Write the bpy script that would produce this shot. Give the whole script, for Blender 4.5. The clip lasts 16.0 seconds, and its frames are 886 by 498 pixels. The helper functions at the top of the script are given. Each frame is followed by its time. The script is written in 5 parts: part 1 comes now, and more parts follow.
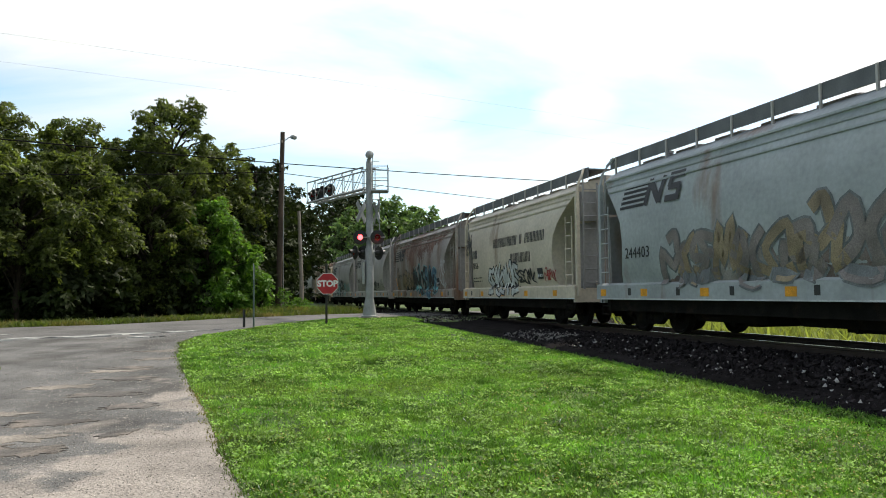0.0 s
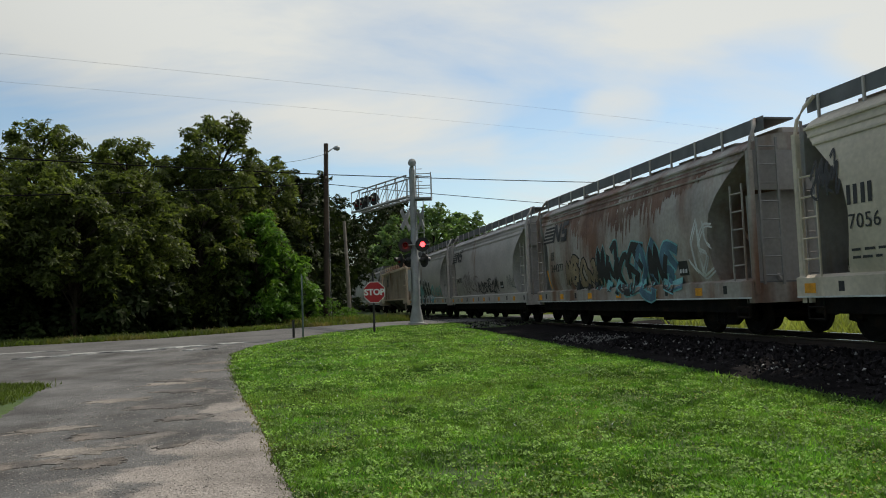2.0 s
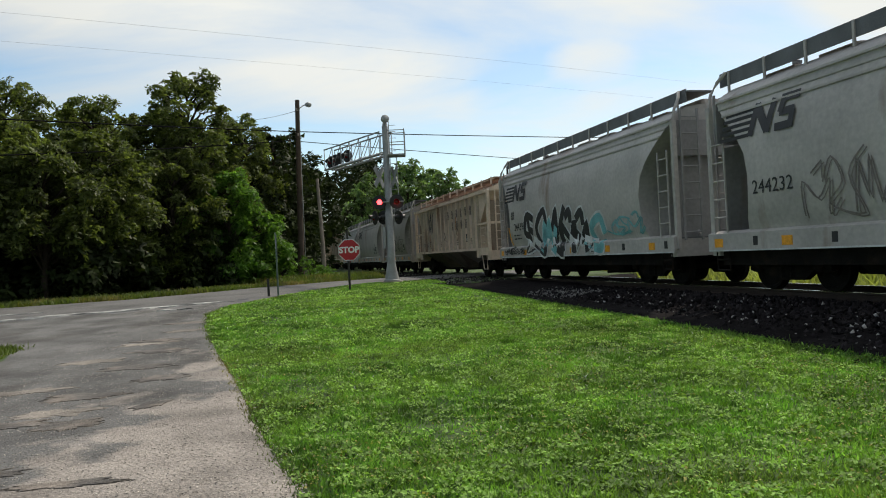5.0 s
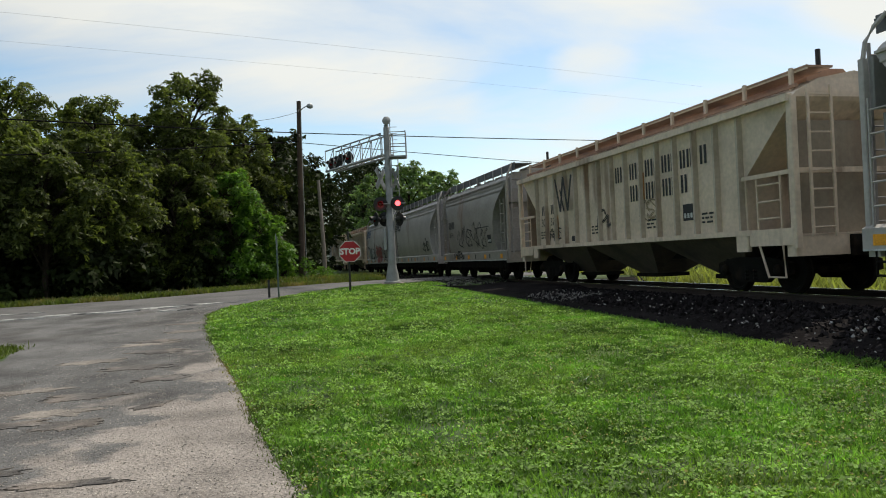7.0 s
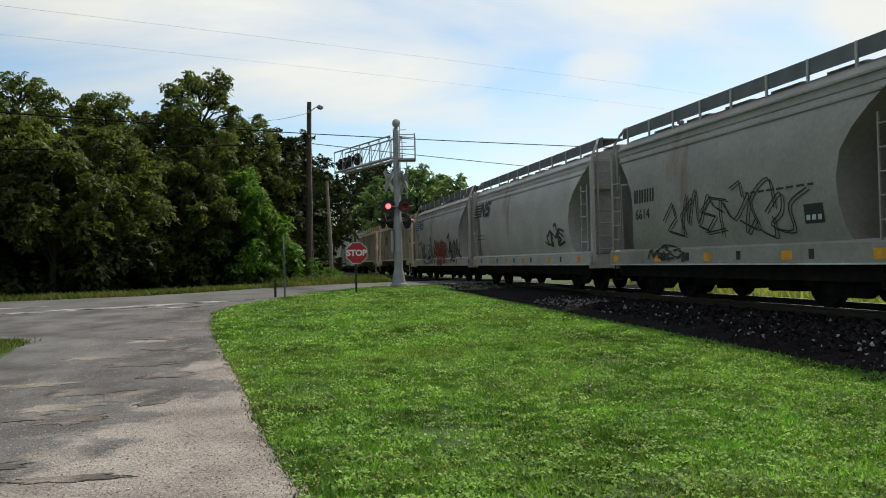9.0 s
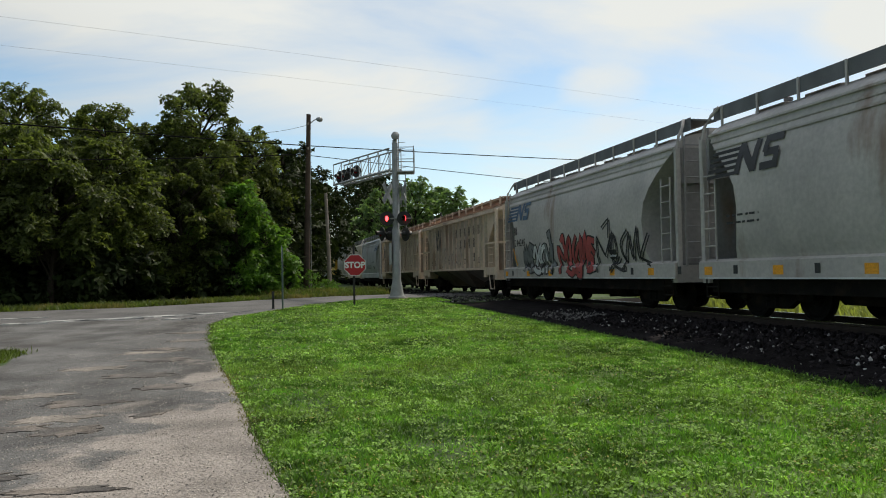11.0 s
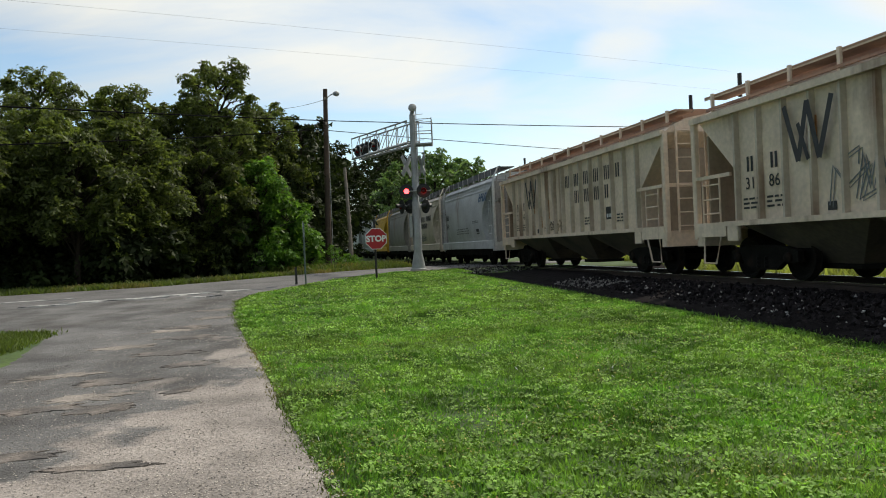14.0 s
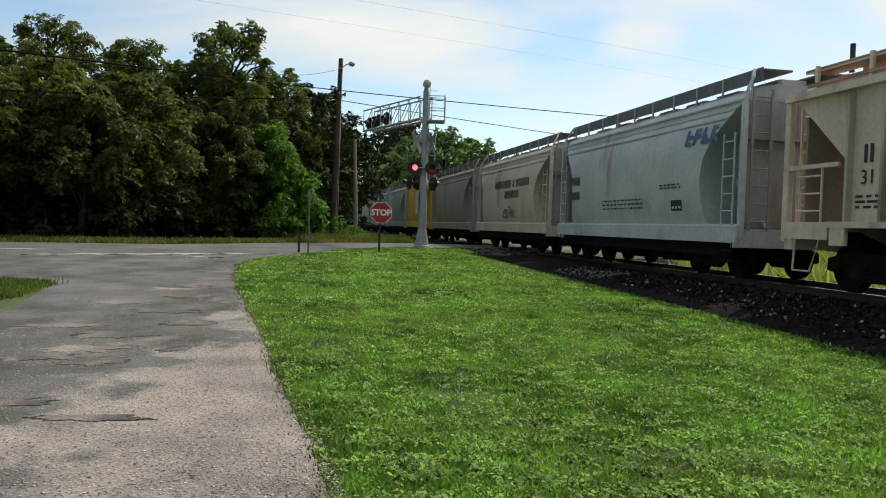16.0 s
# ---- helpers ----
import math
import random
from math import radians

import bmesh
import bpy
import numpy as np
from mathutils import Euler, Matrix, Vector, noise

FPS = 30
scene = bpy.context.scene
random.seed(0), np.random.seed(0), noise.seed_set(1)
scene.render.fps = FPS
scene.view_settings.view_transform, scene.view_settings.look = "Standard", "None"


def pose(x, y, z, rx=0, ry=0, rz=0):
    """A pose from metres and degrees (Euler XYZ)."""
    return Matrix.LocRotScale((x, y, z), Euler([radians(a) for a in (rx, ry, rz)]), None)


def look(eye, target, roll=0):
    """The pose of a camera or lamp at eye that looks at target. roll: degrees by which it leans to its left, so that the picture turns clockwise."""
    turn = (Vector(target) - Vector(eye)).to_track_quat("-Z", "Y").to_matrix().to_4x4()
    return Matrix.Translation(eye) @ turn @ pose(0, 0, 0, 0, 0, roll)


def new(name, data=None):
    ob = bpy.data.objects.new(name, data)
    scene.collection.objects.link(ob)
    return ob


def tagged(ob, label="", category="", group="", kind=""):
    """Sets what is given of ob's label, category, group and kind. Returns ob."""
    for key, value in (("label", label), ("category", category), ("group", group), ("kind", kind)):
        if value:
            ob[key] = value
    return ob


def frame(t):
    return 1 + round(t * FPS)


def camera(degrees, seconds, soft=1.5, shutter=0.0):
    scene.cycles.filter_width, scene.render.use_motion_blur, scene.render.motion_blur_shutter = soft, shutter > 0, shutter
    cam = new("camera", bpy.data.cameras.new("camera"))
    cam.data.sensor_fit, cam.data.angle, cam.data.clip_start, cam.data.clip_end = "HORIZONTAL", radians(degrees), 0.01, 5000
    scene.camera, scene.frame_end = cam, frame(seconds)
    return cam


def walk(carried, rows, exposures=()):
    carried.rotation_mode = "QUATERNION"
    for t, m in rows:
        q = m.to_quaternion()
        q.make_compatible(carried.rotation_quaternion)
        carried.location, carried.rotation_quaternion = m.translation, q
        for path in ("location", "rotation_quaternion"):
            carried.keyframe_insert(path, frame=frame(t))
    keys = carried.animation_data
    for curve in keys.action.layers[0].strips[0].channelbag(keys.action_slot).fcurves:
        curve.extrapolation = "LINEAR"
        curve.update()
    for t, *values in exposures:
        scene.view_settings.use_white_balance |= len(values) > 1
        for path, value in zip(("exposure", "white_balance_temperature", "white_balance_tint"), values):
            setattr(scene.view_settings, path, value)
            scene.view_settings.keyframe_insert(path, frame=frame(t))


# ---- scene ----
# ---- camera ----
cam = camera(59.0, 16.0, soft=1.0)
EYE = 1.6
# seconds, yaw, pitch, roll of the held camera
PATH = [
    (0.0, -2.29, 3.27, 0.48), (0.5, -1.24, 2.62, 1.77), (1.0, -0.36, 3.14, 1.04), (1.5, 0.31, 2.93, 0.72),
    (2.0, 1.11, 3.78, 2.04), (2.5, 1.03, 2.79, 1.81), (3.0, 0.07, 1.84, 1.30), (3.5, 0.0, 1.60, 1.90),
    (4.0, -0.35, 0.30, 2.29), (4.2, -0.63, 0.53, 2.93), (6.3, -0.71, 0.54, 2.36), (6.5, -0.17, 0.92, 2.21),
    (7.0, -0.67, 0.68, 2.52), (7.5, -1.24, 0.97, 1.83), (8.0, -1.99, -0.25, 2.13), (8.5, -1.93, -0.12, 2.09),
    (9.0, -0.19, 0.96, 1.22), (9.2, -0.20, 1.60, 1.90), (11.3, -0.32, 2.00, 0.87), (11.5, 0.08, 2.40, 1.41),
    (12.0, 0.75, 1.17, 1.56), (12.5, -2.81, -1.19, 0.95), (13.0, -1.69, -0.15, 2.35), (13.5, 0.42, -0.43, 2.10),
    (14.0, 1.23, -0.16, 2.47), (14.5, 1.96, -0.13, 1.49), (15.0, 1.47, 0.18, 2.22), (15.5, 2.66, -1.68, -0.96),
    (16.0, 1.55, -1.72, -1.82)]
walk(cam, [(t, pose(0, 0, EYE, 90 + p, r, y)) for t, y, p, r in PATH],
     exposures=[(t, stops, 7000, 10) for t, stops in (
         (0.0, 0.5), (0.3, 0.3), (0.7, 0.02), (1.2, -0.05), (2.0, -0.22), (3.0, -0.25), (3.8, -0.12), (4.2, -0.02), (6.3, 0.04), (9.2, 0.04), (11.3, -0.06),
         (12.5, 0.0), (13.5, 0.08), (15.0, 0.12), (16.0, 0.06))])

# ---- track frame: A along the line away from the camera, N across it ----
AX = Vector((-0.2210, 0.9753, 0.0))
NX = Vector((0.9753, 0.2210, 0.0))
TURN = math.degrees(math.atan2(-0.9753, 0.2210))
RAIL = 0.60
LINE_N = 11.1


def at(a, n, z=0.0):
    return AX * a + NX * n + Vector((0, 0, z))


def travelled(t):
    return 9.447 * t + 0.01372 * t * t


# ---- light ----
SUN_TO = Vector((0.647, 0.762, 1.34)).normalized()
sun = new("sun", bpy.data.lights.new("sun", "SUN"))
sun.data.energy, sun.data.angle, sun.data.color = 3.4, radians(0.6), (1.0, 0.95, 0.86)
sun.matrix_world = look((0, 0, 40), Vector((0, 0, 40)) - SUN_TO)
world = bpy.data.worlds.new("world")
scene.world = world
world.use_nodes = True
wn, wl = world.node_tree.nodes, world.node_tree.links
wn.clear()

sky = wn.new("ShaderNodeTexSky")
sky.sky_type, sky.sun_disc = "NISHITA", False
sky.sun_elevation = math.asin(SUN_TO.z)
sky.sun_rotation = math.atan2(SUN_TO.x, SUN_TO.y)
sky.dust_density = 0.6
tc = wn.new("ShaderNodeTexCoord")
sep = wn.new("ShaderNodeSeparateXYZ")
wl.new(tc.outputs["Generated"], sep.inputs[0])
up = wn.new("ShaderNodeMath")
up.operation = "ADD"
up.inputs[1].default_value = 0.22
wl.new(sep.outputs["Z"], up.inputs[0])
flat = []
for axis in "XY":
    dv = wn.new("ShaderNodeMath")
    dv.operation = "DIVIDE"
    wl.new(sep.outputs[axis], dv.inputs[0])
    wl.new(up.outputs[0], dv.inputs[1])
    flat.append(dv)
comb = wn.new("ShaderNodeCombineXYZ")
wl.new(flat[0].outputs[0], comb.inputs[0])
wl.new(flat[1].outputs[0], comb.inputs[1])
mp = wn.new("ShaderNodeMapping")
mp.inputs["Rotation"].default_value = (0, 0, radians(-35))
mp.inputs["Scale"].default_value = (0.45, 1.1, 1)
mp.inputs["Location"].default_value = (0.35, 0.1, 0)
wl.new(comb.outputs[0], mp.inputs["Vector"])
cl = wn.new("ShaderNodeTexNoise")
cl.inputs["Scale"].default_value, cl.inputs["Detail"].default_value, cl.inputs["Roughness"].default_value = 1.3, 9, 0.55
cl.inputs["Distortion"].default_value = 0.5
wl.new(mp.outputs[0], cl.inputs["Vector"])
ramp = wn.new("ShaderNodeValToRGB")
ramp.color_ramp.elements[0].position, ramp.color_ramp.elements[1].position = 0.38, 0.64


def wmath(op, a, b):
    nd = wn.new("ShaderNodeMath")
    nd.operation = op
    for k, v in enumerate((a, b)):
        if isinstance(v, (int, float)):
            nd.inputs[k].default_value = v
        else:
            wl.new(v, nd.inputs[k])
    return nd.outputs[0]


def wspan(src, a, z, lo, hi):
    nd = wn.new("ShaderNodeMapRange")
    nd.interpolation_type = "SMOOTHSTEP"
    for key, value in (("From Min", a), ("From Max", z), ("To Min", lo), ("To Max", hi)):
        nd.inputs[key].default_value = value
    wl.new(src, nd.inputs["Value"])
    return nd.outputs["Result"]


# a broad veil of cirrus over a clearer strip, a clear gap to the east and one small puff
ahead = wmath("MAXIMUM", sep.outputs["Y"], 0.15)
su, sv = wmath("DIVIDE", sep.outputs["X"], ahead), wmath("DIVIDE", sep.outputs["Z"], ahead)
veil = wspan(wmath("ADD", sv, wmath("MULTIPLY", su, 0.33)), 0.06, 0.20, -0.17, 0.07)


def blot(u0, v0, ru, rv, lo):
    du, dv_ = wmath("DIVIDE", wmath("SUBTRACT", su, u0), ru), wmath("DIVIDE", wmath("SUBTRACT", sv, v0), rv)
    return wspan(wmath("ADD", wmath("MULTIPLY", du, du), wmath("MULTIPLY", dv_, dv_)), 0.0, 1.0, lo, 0.0)


cover = wmath("ADD", cl.outputs["Fac"], veil)
for spot in ((0.40, 0.19, 0.24, 0.16, -0.19), (0.13, 0.20, 0.09, 0.09, -0.10), (0.215, 0.238, 0.075, 0.035, 0.15), (0.60, 0.30, 0.15, 0.06, 0.16)):
    cover = wmath("ADD", cover, blot(*spot))
wl.new(cover, ramp.inputs[0])
skyg = wn.new("ShaderNodeMix")
skyg.data_type, skyg.blend_type = "RGBA", "MULTIPLY"
skyg.inputs["Factor"].default_value = 1.0
skyg.inputs["B"].default_value = (0.137, 0.147, 0.147, 1)
wl.new(sky.outputs[0], skyg.inputs["A"])
mixc = wn.new("ShaderNodeMix")
mixc.data_type = "RGBA"
# thin cloud scatters light forwards: bright towards the sun, dull away from it
dt = wn.new("ShaderNodeVectorMath")
dt.operation = "DOT_PRODUCT"
wl.new(tc.outputs["Generated"], dt.inputs[0])
dt.inputs[1].default_value = SUN_TO
fwd = wn.new("ShaderNodeMapRange")
fwd.interpolation_type = "SMOOTHSTEP"
for key, value in (("From Min", -0.2), ("From Max", 0.62), ("To Min", 0.08), ("To Max", 0.90)):
    fwd.inputs[key].default_value = value
wl.new(dt.outputs["Value"], fwd.inputs["Value"])
cloudc = wn.new("ShaderNodeVectorMath")
cloudc.operation = "SCALE"
cloudc.inputs[0].default_value = (0.915, 0.975, 1.0)
wl.new(fwd.outputs["Result"], cloudc.inputs["Scale"])
wl.new(cloudc.outputs[0], mixc.inputs["B"])
wl.new(ramp.outputs[0], mixc.inputs["Factor"])
wl.new(skyg.outputs["Result"], mixc.inputs["A"])
bg = wn.new("ShaderNodeBackground")
wl.new(mixc.outputs["Result"], bg.inputs["Color"])
wout = wn.new("ShaderNodeOutputWorld")
wl.new(bg.outputs[0], wout.inputs[0])


# ---- materials ----
def material(name, col, rough=0.6, metal=0.0, var=0.25, scale=2.0, fine=40.0, bump=0.15, second=None, amount=0.5,
             stretch=(1, 1, 1), island=0.0, trans=0.0, each=0.0, shoulder=None):
    """Base colour with variation at two scales, an optional second colour in patches or streaks, and fine relief."""
    m = bpy.data.materials.new(name)
    m.use_nodes = True
    nt = m.node_tree
    nodes, links = nt.nodes, nt.links
    b = nodes["Principled BSDF"]
    b.inputs["Roughness"].default_value, b.inputs["Metallic"].default_value = rough, metal
    co = nodes.new("ShaderNodeTexCoord")

    def noise_at(s, detail, st=(1, 1, 1), shift=0.0):
        mpn = nodes.new("ShaderNodeMapping")
        mpn.inputs["Scale"].default_value = st
        mpn.inputs["Location"].default_value = (shift, shift * 0.7, shift * 1.3)
        links.new(co.outputs["Object"], mpn.inputs["Vector"])
        nz = nodes.new("ShaderNodeTexNoise")
        nz.inputs["Scale"].default_value, nz.inputs["Detail"].default_value = s, detail
        links.new(mpn.outputs[0], nz.inputs["Vector"])
        return nz.outputs["Fac"]

    def span(src, lo, hi, a=0.3, z=0.7):
        mr = nodes.new("ShaderNodeMapRange")
        mr.inputs["From Min"].default_value, mr.inputs["From Max"].default_value = a, z
        mr.inputs["To Min"].default_value, mr.inputs["To Max"].default_value = lo, hi
        links.new(src, mr.inputs["Value"])
        return mr.outputs["Result"]

    def times(a, bsock):
        mu = nodes.new("ShaderNodeMath")
        mu.operation = "MULTIPLY"
        links.new(a, mu.inputs[0])
        links.new(bsock, mu.inputs[1])
        return mu.outputs[0]

    fac = times(span(noise_at(scale, 5), 1 - var, 1 + var), span(noise_at(fine, 3), 1 - var * 0.7, 1 + var * 0.7))
    if island:
        geo = nodes.new("ShaderNodeNewGeometry")
        fac = times(fac, span(geo.outputs["Random Per Island"], 1 - island, 1 + island, 0, 1))
    if each:
        oi = nodes.new("ShaderNodeObjectInfo")
        fac = times(fac, span(oi.outputs["Random"], 1 - each, 1 + each, 0, 1))
    base = nodes.new("ShaderNodeRGB")
    base.outputs[0].default_value = (*col, 1)
    colour = base.outputs[0]
    if second:
        mx = nodes.new("ShaderNodeMix")
        mx.data_type = "RGBA"
        links.new(span(noise_at(scale * 0.8, 8, stretch, 7.3), 0, 1, 0.62 - amount * 0.3, 0.74 - amount * 0.2), mx.inputs["Factor"])
        links.new(colour, mx.inputs["A"])
        mx.inputs["B"].default_value = (*second, 1)
        colour = mx.outputs["Result"]
    if shoulder:
        # loose gravel spreads over one side: its colour, a direction, where it starts and how wide it feathers
        gcol, way, start, width = shoulder
        dp = nodes.new("ShaderNodeVectorMath")
        dp.operation = "DOT_PRODUCT"
        links.new(co.outputs["Object"], dp.inputs[0])
        dp.inputs[1].default_value = way
        near = span(dp.outputs["Value"], -0.5, 1.5, start - width, start + width)
        ad = nodes.new("ShaderNodeMath")
        ad.operation = "ADD"
        links.new(near, ad.inputs[0])
        links.new(span(noise_at(1.1, 9, (1, 1, 1), 3.1), -1.0, 1.0, 0.25, 0.75), ad.inputs[1])
        mg = nodes.new("ShaderNodeMix")
        mg.data_type = "RGBA"
        links.new(span(ad.outputs[0], 0, 1, 0.35, 0.65), mg.inputs["Factor"])
        links.new(colour, mg.inputs["A"])
        mg.inputs["B"].default_value = (*gcol, 1)
        colour = mg.outputs["Result"]
    sc = nodes.new("ShaderNodeVectorMath")
    sc.operation = "SCALE"
    links.new(colour, sc.inputs[0])
    links.new(fac, sc.inputs["Scale"])
    links.new(sc.outputs[0], b.inputs["Base Color"])
    if bump:
        bp = nodes.new("ShaderNodeBump")
        bp.inputs["Strength"].default_value, bp.inputs["Distance"].default_value = bump, 0.02
        links.new(noise_at(fine * 1.3, 4), bp.inputs["Height"])
        links.new(bp.outputs[0], b.inputs["Normal"])
    if trans:
        tr = nodes.new("ShaderNodeBsdfTranslucent")
        warm = nodes.new("ShaderNodeVectorMath")
        warm.operation = "MULTIPLY"
        links.new(sc.outputs[0], warm.inputs[0])
        warm.inputs[1].default_value = (1.45, 1.55, 0.75)
        links.new(warm.outputs[0], tr.inputs["Color"])
        ms = nodes.new("ShaderNodeMixShader")
        ms.inputs[0].default_value = trans
        links.new(b.outputs[0], ms.inputs[1])
        links.new(tr.outputs[0], ms.inputs[2])
        links.new(ms.outputs[0], nodes["Material Output"].inputs[0])
    return m


def glowing(name, col, power):
    m = bpy.data.materials.new(name)
    m.use_nodes = True
    b = m.node_tree.nodes["Principled BSDF"]
    b.inputs["Base Color"].default_value = (*col, 1)
    b.inputs["Emission Color"].default_value = (*col, 1)
    b.inputs["Emission Strength"].default_value = power
    return m


GRASS = material("lawn", (0.036, 0.068, 0.014), 0.95, var=0.35, scale=0.5, fine=9, bump=0.9, second=(0.058, 0.098, 0.015), amount=0.5)
BLADE = material("grass_blade", (0.099, 0.220, 0.038), 0.85, var=0.55, scale=0.55, fine=2.2, bump=0, island=0.5, trans=0.45,
                 second=(0.140, 0.240, 0.052), amount=0.5)
FIELD = material("field_blade", (0.24, 0.27, 0.08), 0.7, var=0.3, scale=0.3, fine=2, bump=0, island=0.4, trans=0.35)
WEED = material("weed_leaf", (0.085, 0.12, 0.022), 0.7, var=0.3, scale=0.6, fine=3, bump=0, island=0.4, trans=0.35,
                second=(0.20, 0.16, 0.06), amount=0.4)
ASPHALT = material("asphalt", (0.105, 0.103, 0.101), 0.9, var=0.22, scale=0.8, fine=60, bump=0.5, second=(0.060, 0.059, 0.058),
                   amount=0.35)
DRIVE = material("worn_asphalt", (0.112, 0.110, 0.108), 0.95, var=0.42, scale=1.0, fine=34, bump=1.0, second=(0.065, 0.061, 0.057),
                 amount=0.42, stretch=(1, 0.6, 1), shoulder=((0.255, 0.228, 0.206), (1.017, 0.0357, 0.0), -3.1, 1.3))
GRAVEL = material("gravel", (0.20, 0.178, 0.155), 0.95, var=0.4, scale=1.2, fine=26, bump=1.0, second=(0.12, 0.10, 0.085), amount=0.35)
PATCH = material("broken_asphalt", (0.092, 0.084, 0.078), 0.95, var=0.45, scale=3, fine=30, bump=1.0, second=(0.17, 0.145, 0.125), amount=0.55)
OLDPAINT = material("worn_road_paint", (0.40, 0.40, 0.385), 0.9, var=0.3, scale=2, fine=30, bump=0.4, second=(0.12, 0.12, 0.12), amount=0.55)
ISLAND = material("rough_island_turf", (0.085, 0.100, 0.030), 0.95, var=0.4, scale=1.2, fine=12, bump=0.8, second=(0.16, 0.12, 0.06), amount=0.5)
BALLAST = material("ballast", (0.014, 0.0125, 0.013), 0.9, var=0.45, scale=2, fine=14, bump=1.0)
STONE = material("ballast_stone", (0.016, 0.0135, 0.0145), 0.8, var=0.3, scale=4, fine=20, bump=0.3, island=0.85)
PALE_STONE = material("pale_stone", (0.34, 0.33, 0.32), 0.8, var=0.3, scale=4, fine=20, bump=0.3, island=0.4)
STEEL = material("rail_steel", (0.045, 0.030, 0.024), 0.7, 0.3, bump=0.2)
BRIGHT = material("rail_head", (0.55, 0.54, 0.52), 0.25, 1.0, bump=0.05)
TIE = material("tie_wood", (0.030, 0.024, 0.020), 0.9, scale=4, fine=30, bump=0.6, each=0.3)
GALV = material("galvanised", (0.30, 0.31, 0.315), 0.5, 0.15, var=0.15, scale=3, fine=25, bump=0.1)
BLACKP = material("black_paint", (0.018, 0.018, 0.018), 0.5, bump=0.05)
TRUCK = material("truck_iron", (0.010, 0.009, 0.008), 0.9, var=0.4, scale=3, bump=0.4, second=(0.022, 0.015, 0.011), amount=0.3)
WOOD = material("pole_wood", (0.080, 0.053, 0.038), 0.85, var=0.3, scale=1.5, fine=20, bump=0.5, stretch=(1, 1, 0.1), second=(0.07, 0.05, 0.04), amount=0.5)
GREYWOOD = material("weathered_wood", (0.26, 0.22, 0.19), 0.9, var=0.3, scale=2, fine=20, bump=0.5)
WIRE = material("cable", (0.006, 0.006, 0.007), 1.0, bump=0)
WIRE.node_tree.nodes["Principled BSDF"].inputs["Specular IOR Level"].default_value = 0.05
SIGNRED = material("sign_red", (0.42, 0.018, 0.028), 0.45, var=0.08, bump=0.02)
SIGNWHITE = material("sign_white", (0.80, 0.80, 0.80), 0.45, var=0.06, bump=0.02)
GREENPOST = material("green_post", (0.10, 0.14, 0.12), 0.6, 0.2, bump=0.1)
BARK = material("bark", (0.040, 0.032, 0.025), 0.95, scale=3, fine=18, bump=0.9)
LEAF = material("leaf", (0.086, 0.109, 0.035), 0.5, var=0.3, scale=0.35, fine=2, bump=0, island=0.5, trans=0.50)
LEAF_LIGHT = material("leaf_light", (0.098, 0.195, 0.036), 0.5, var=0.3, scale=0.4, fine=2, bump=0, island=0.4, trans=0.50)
# leaf green paled in its colour for the haze of distance
LEAF_HAZE = material("leaf_haze", (0.120, 0.190, 0.085), 0.6, var=0.3, scale=0.3, fine=2, bump=0, island=0.4, trans=0.55)
# leaf green with the shade of the canopy put into its colour
LEAF_SHADE = material("leaf_shade", (0.024, 0.036, 0.011), 0.6, var=0.3, scale=0.3, fine=2, bump=0, island=0.4, trans=0.2)
RED_ON = glowing("red_lens_lit", (1.0, 0.05, 0.06), 7.0)
RED_OFF = material("red_lens_dark", (0.16, 0.008, 0.010), 0.2, var=0.1, bump=0)
DECAL = material("black_lettering", (0.025, 0.025, 0.028), 0.6, var=0.2, scale=2, bump=0)
DECAL_BLUE = material("blue_lettering", (0.05, 0.11, 0.20), 0.6, var=0.2, scale=2, bump=0)
ORANGE = material("reflector_orange", (0.75, 0.32, 0.02), 0.6, var=0.25, scale=3, bump=0)


for dull, gloss in ((STONE, 0.08), (BALLAST, 0.02), (TRUCK, 0.12), (LEAF, 0.25), (LEAF_LIGHT, 0.25), (LEAF_SHADE, 0.15), (BARK, 0.1)):
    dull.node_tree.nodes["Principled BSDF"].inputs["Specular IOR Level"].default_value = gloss


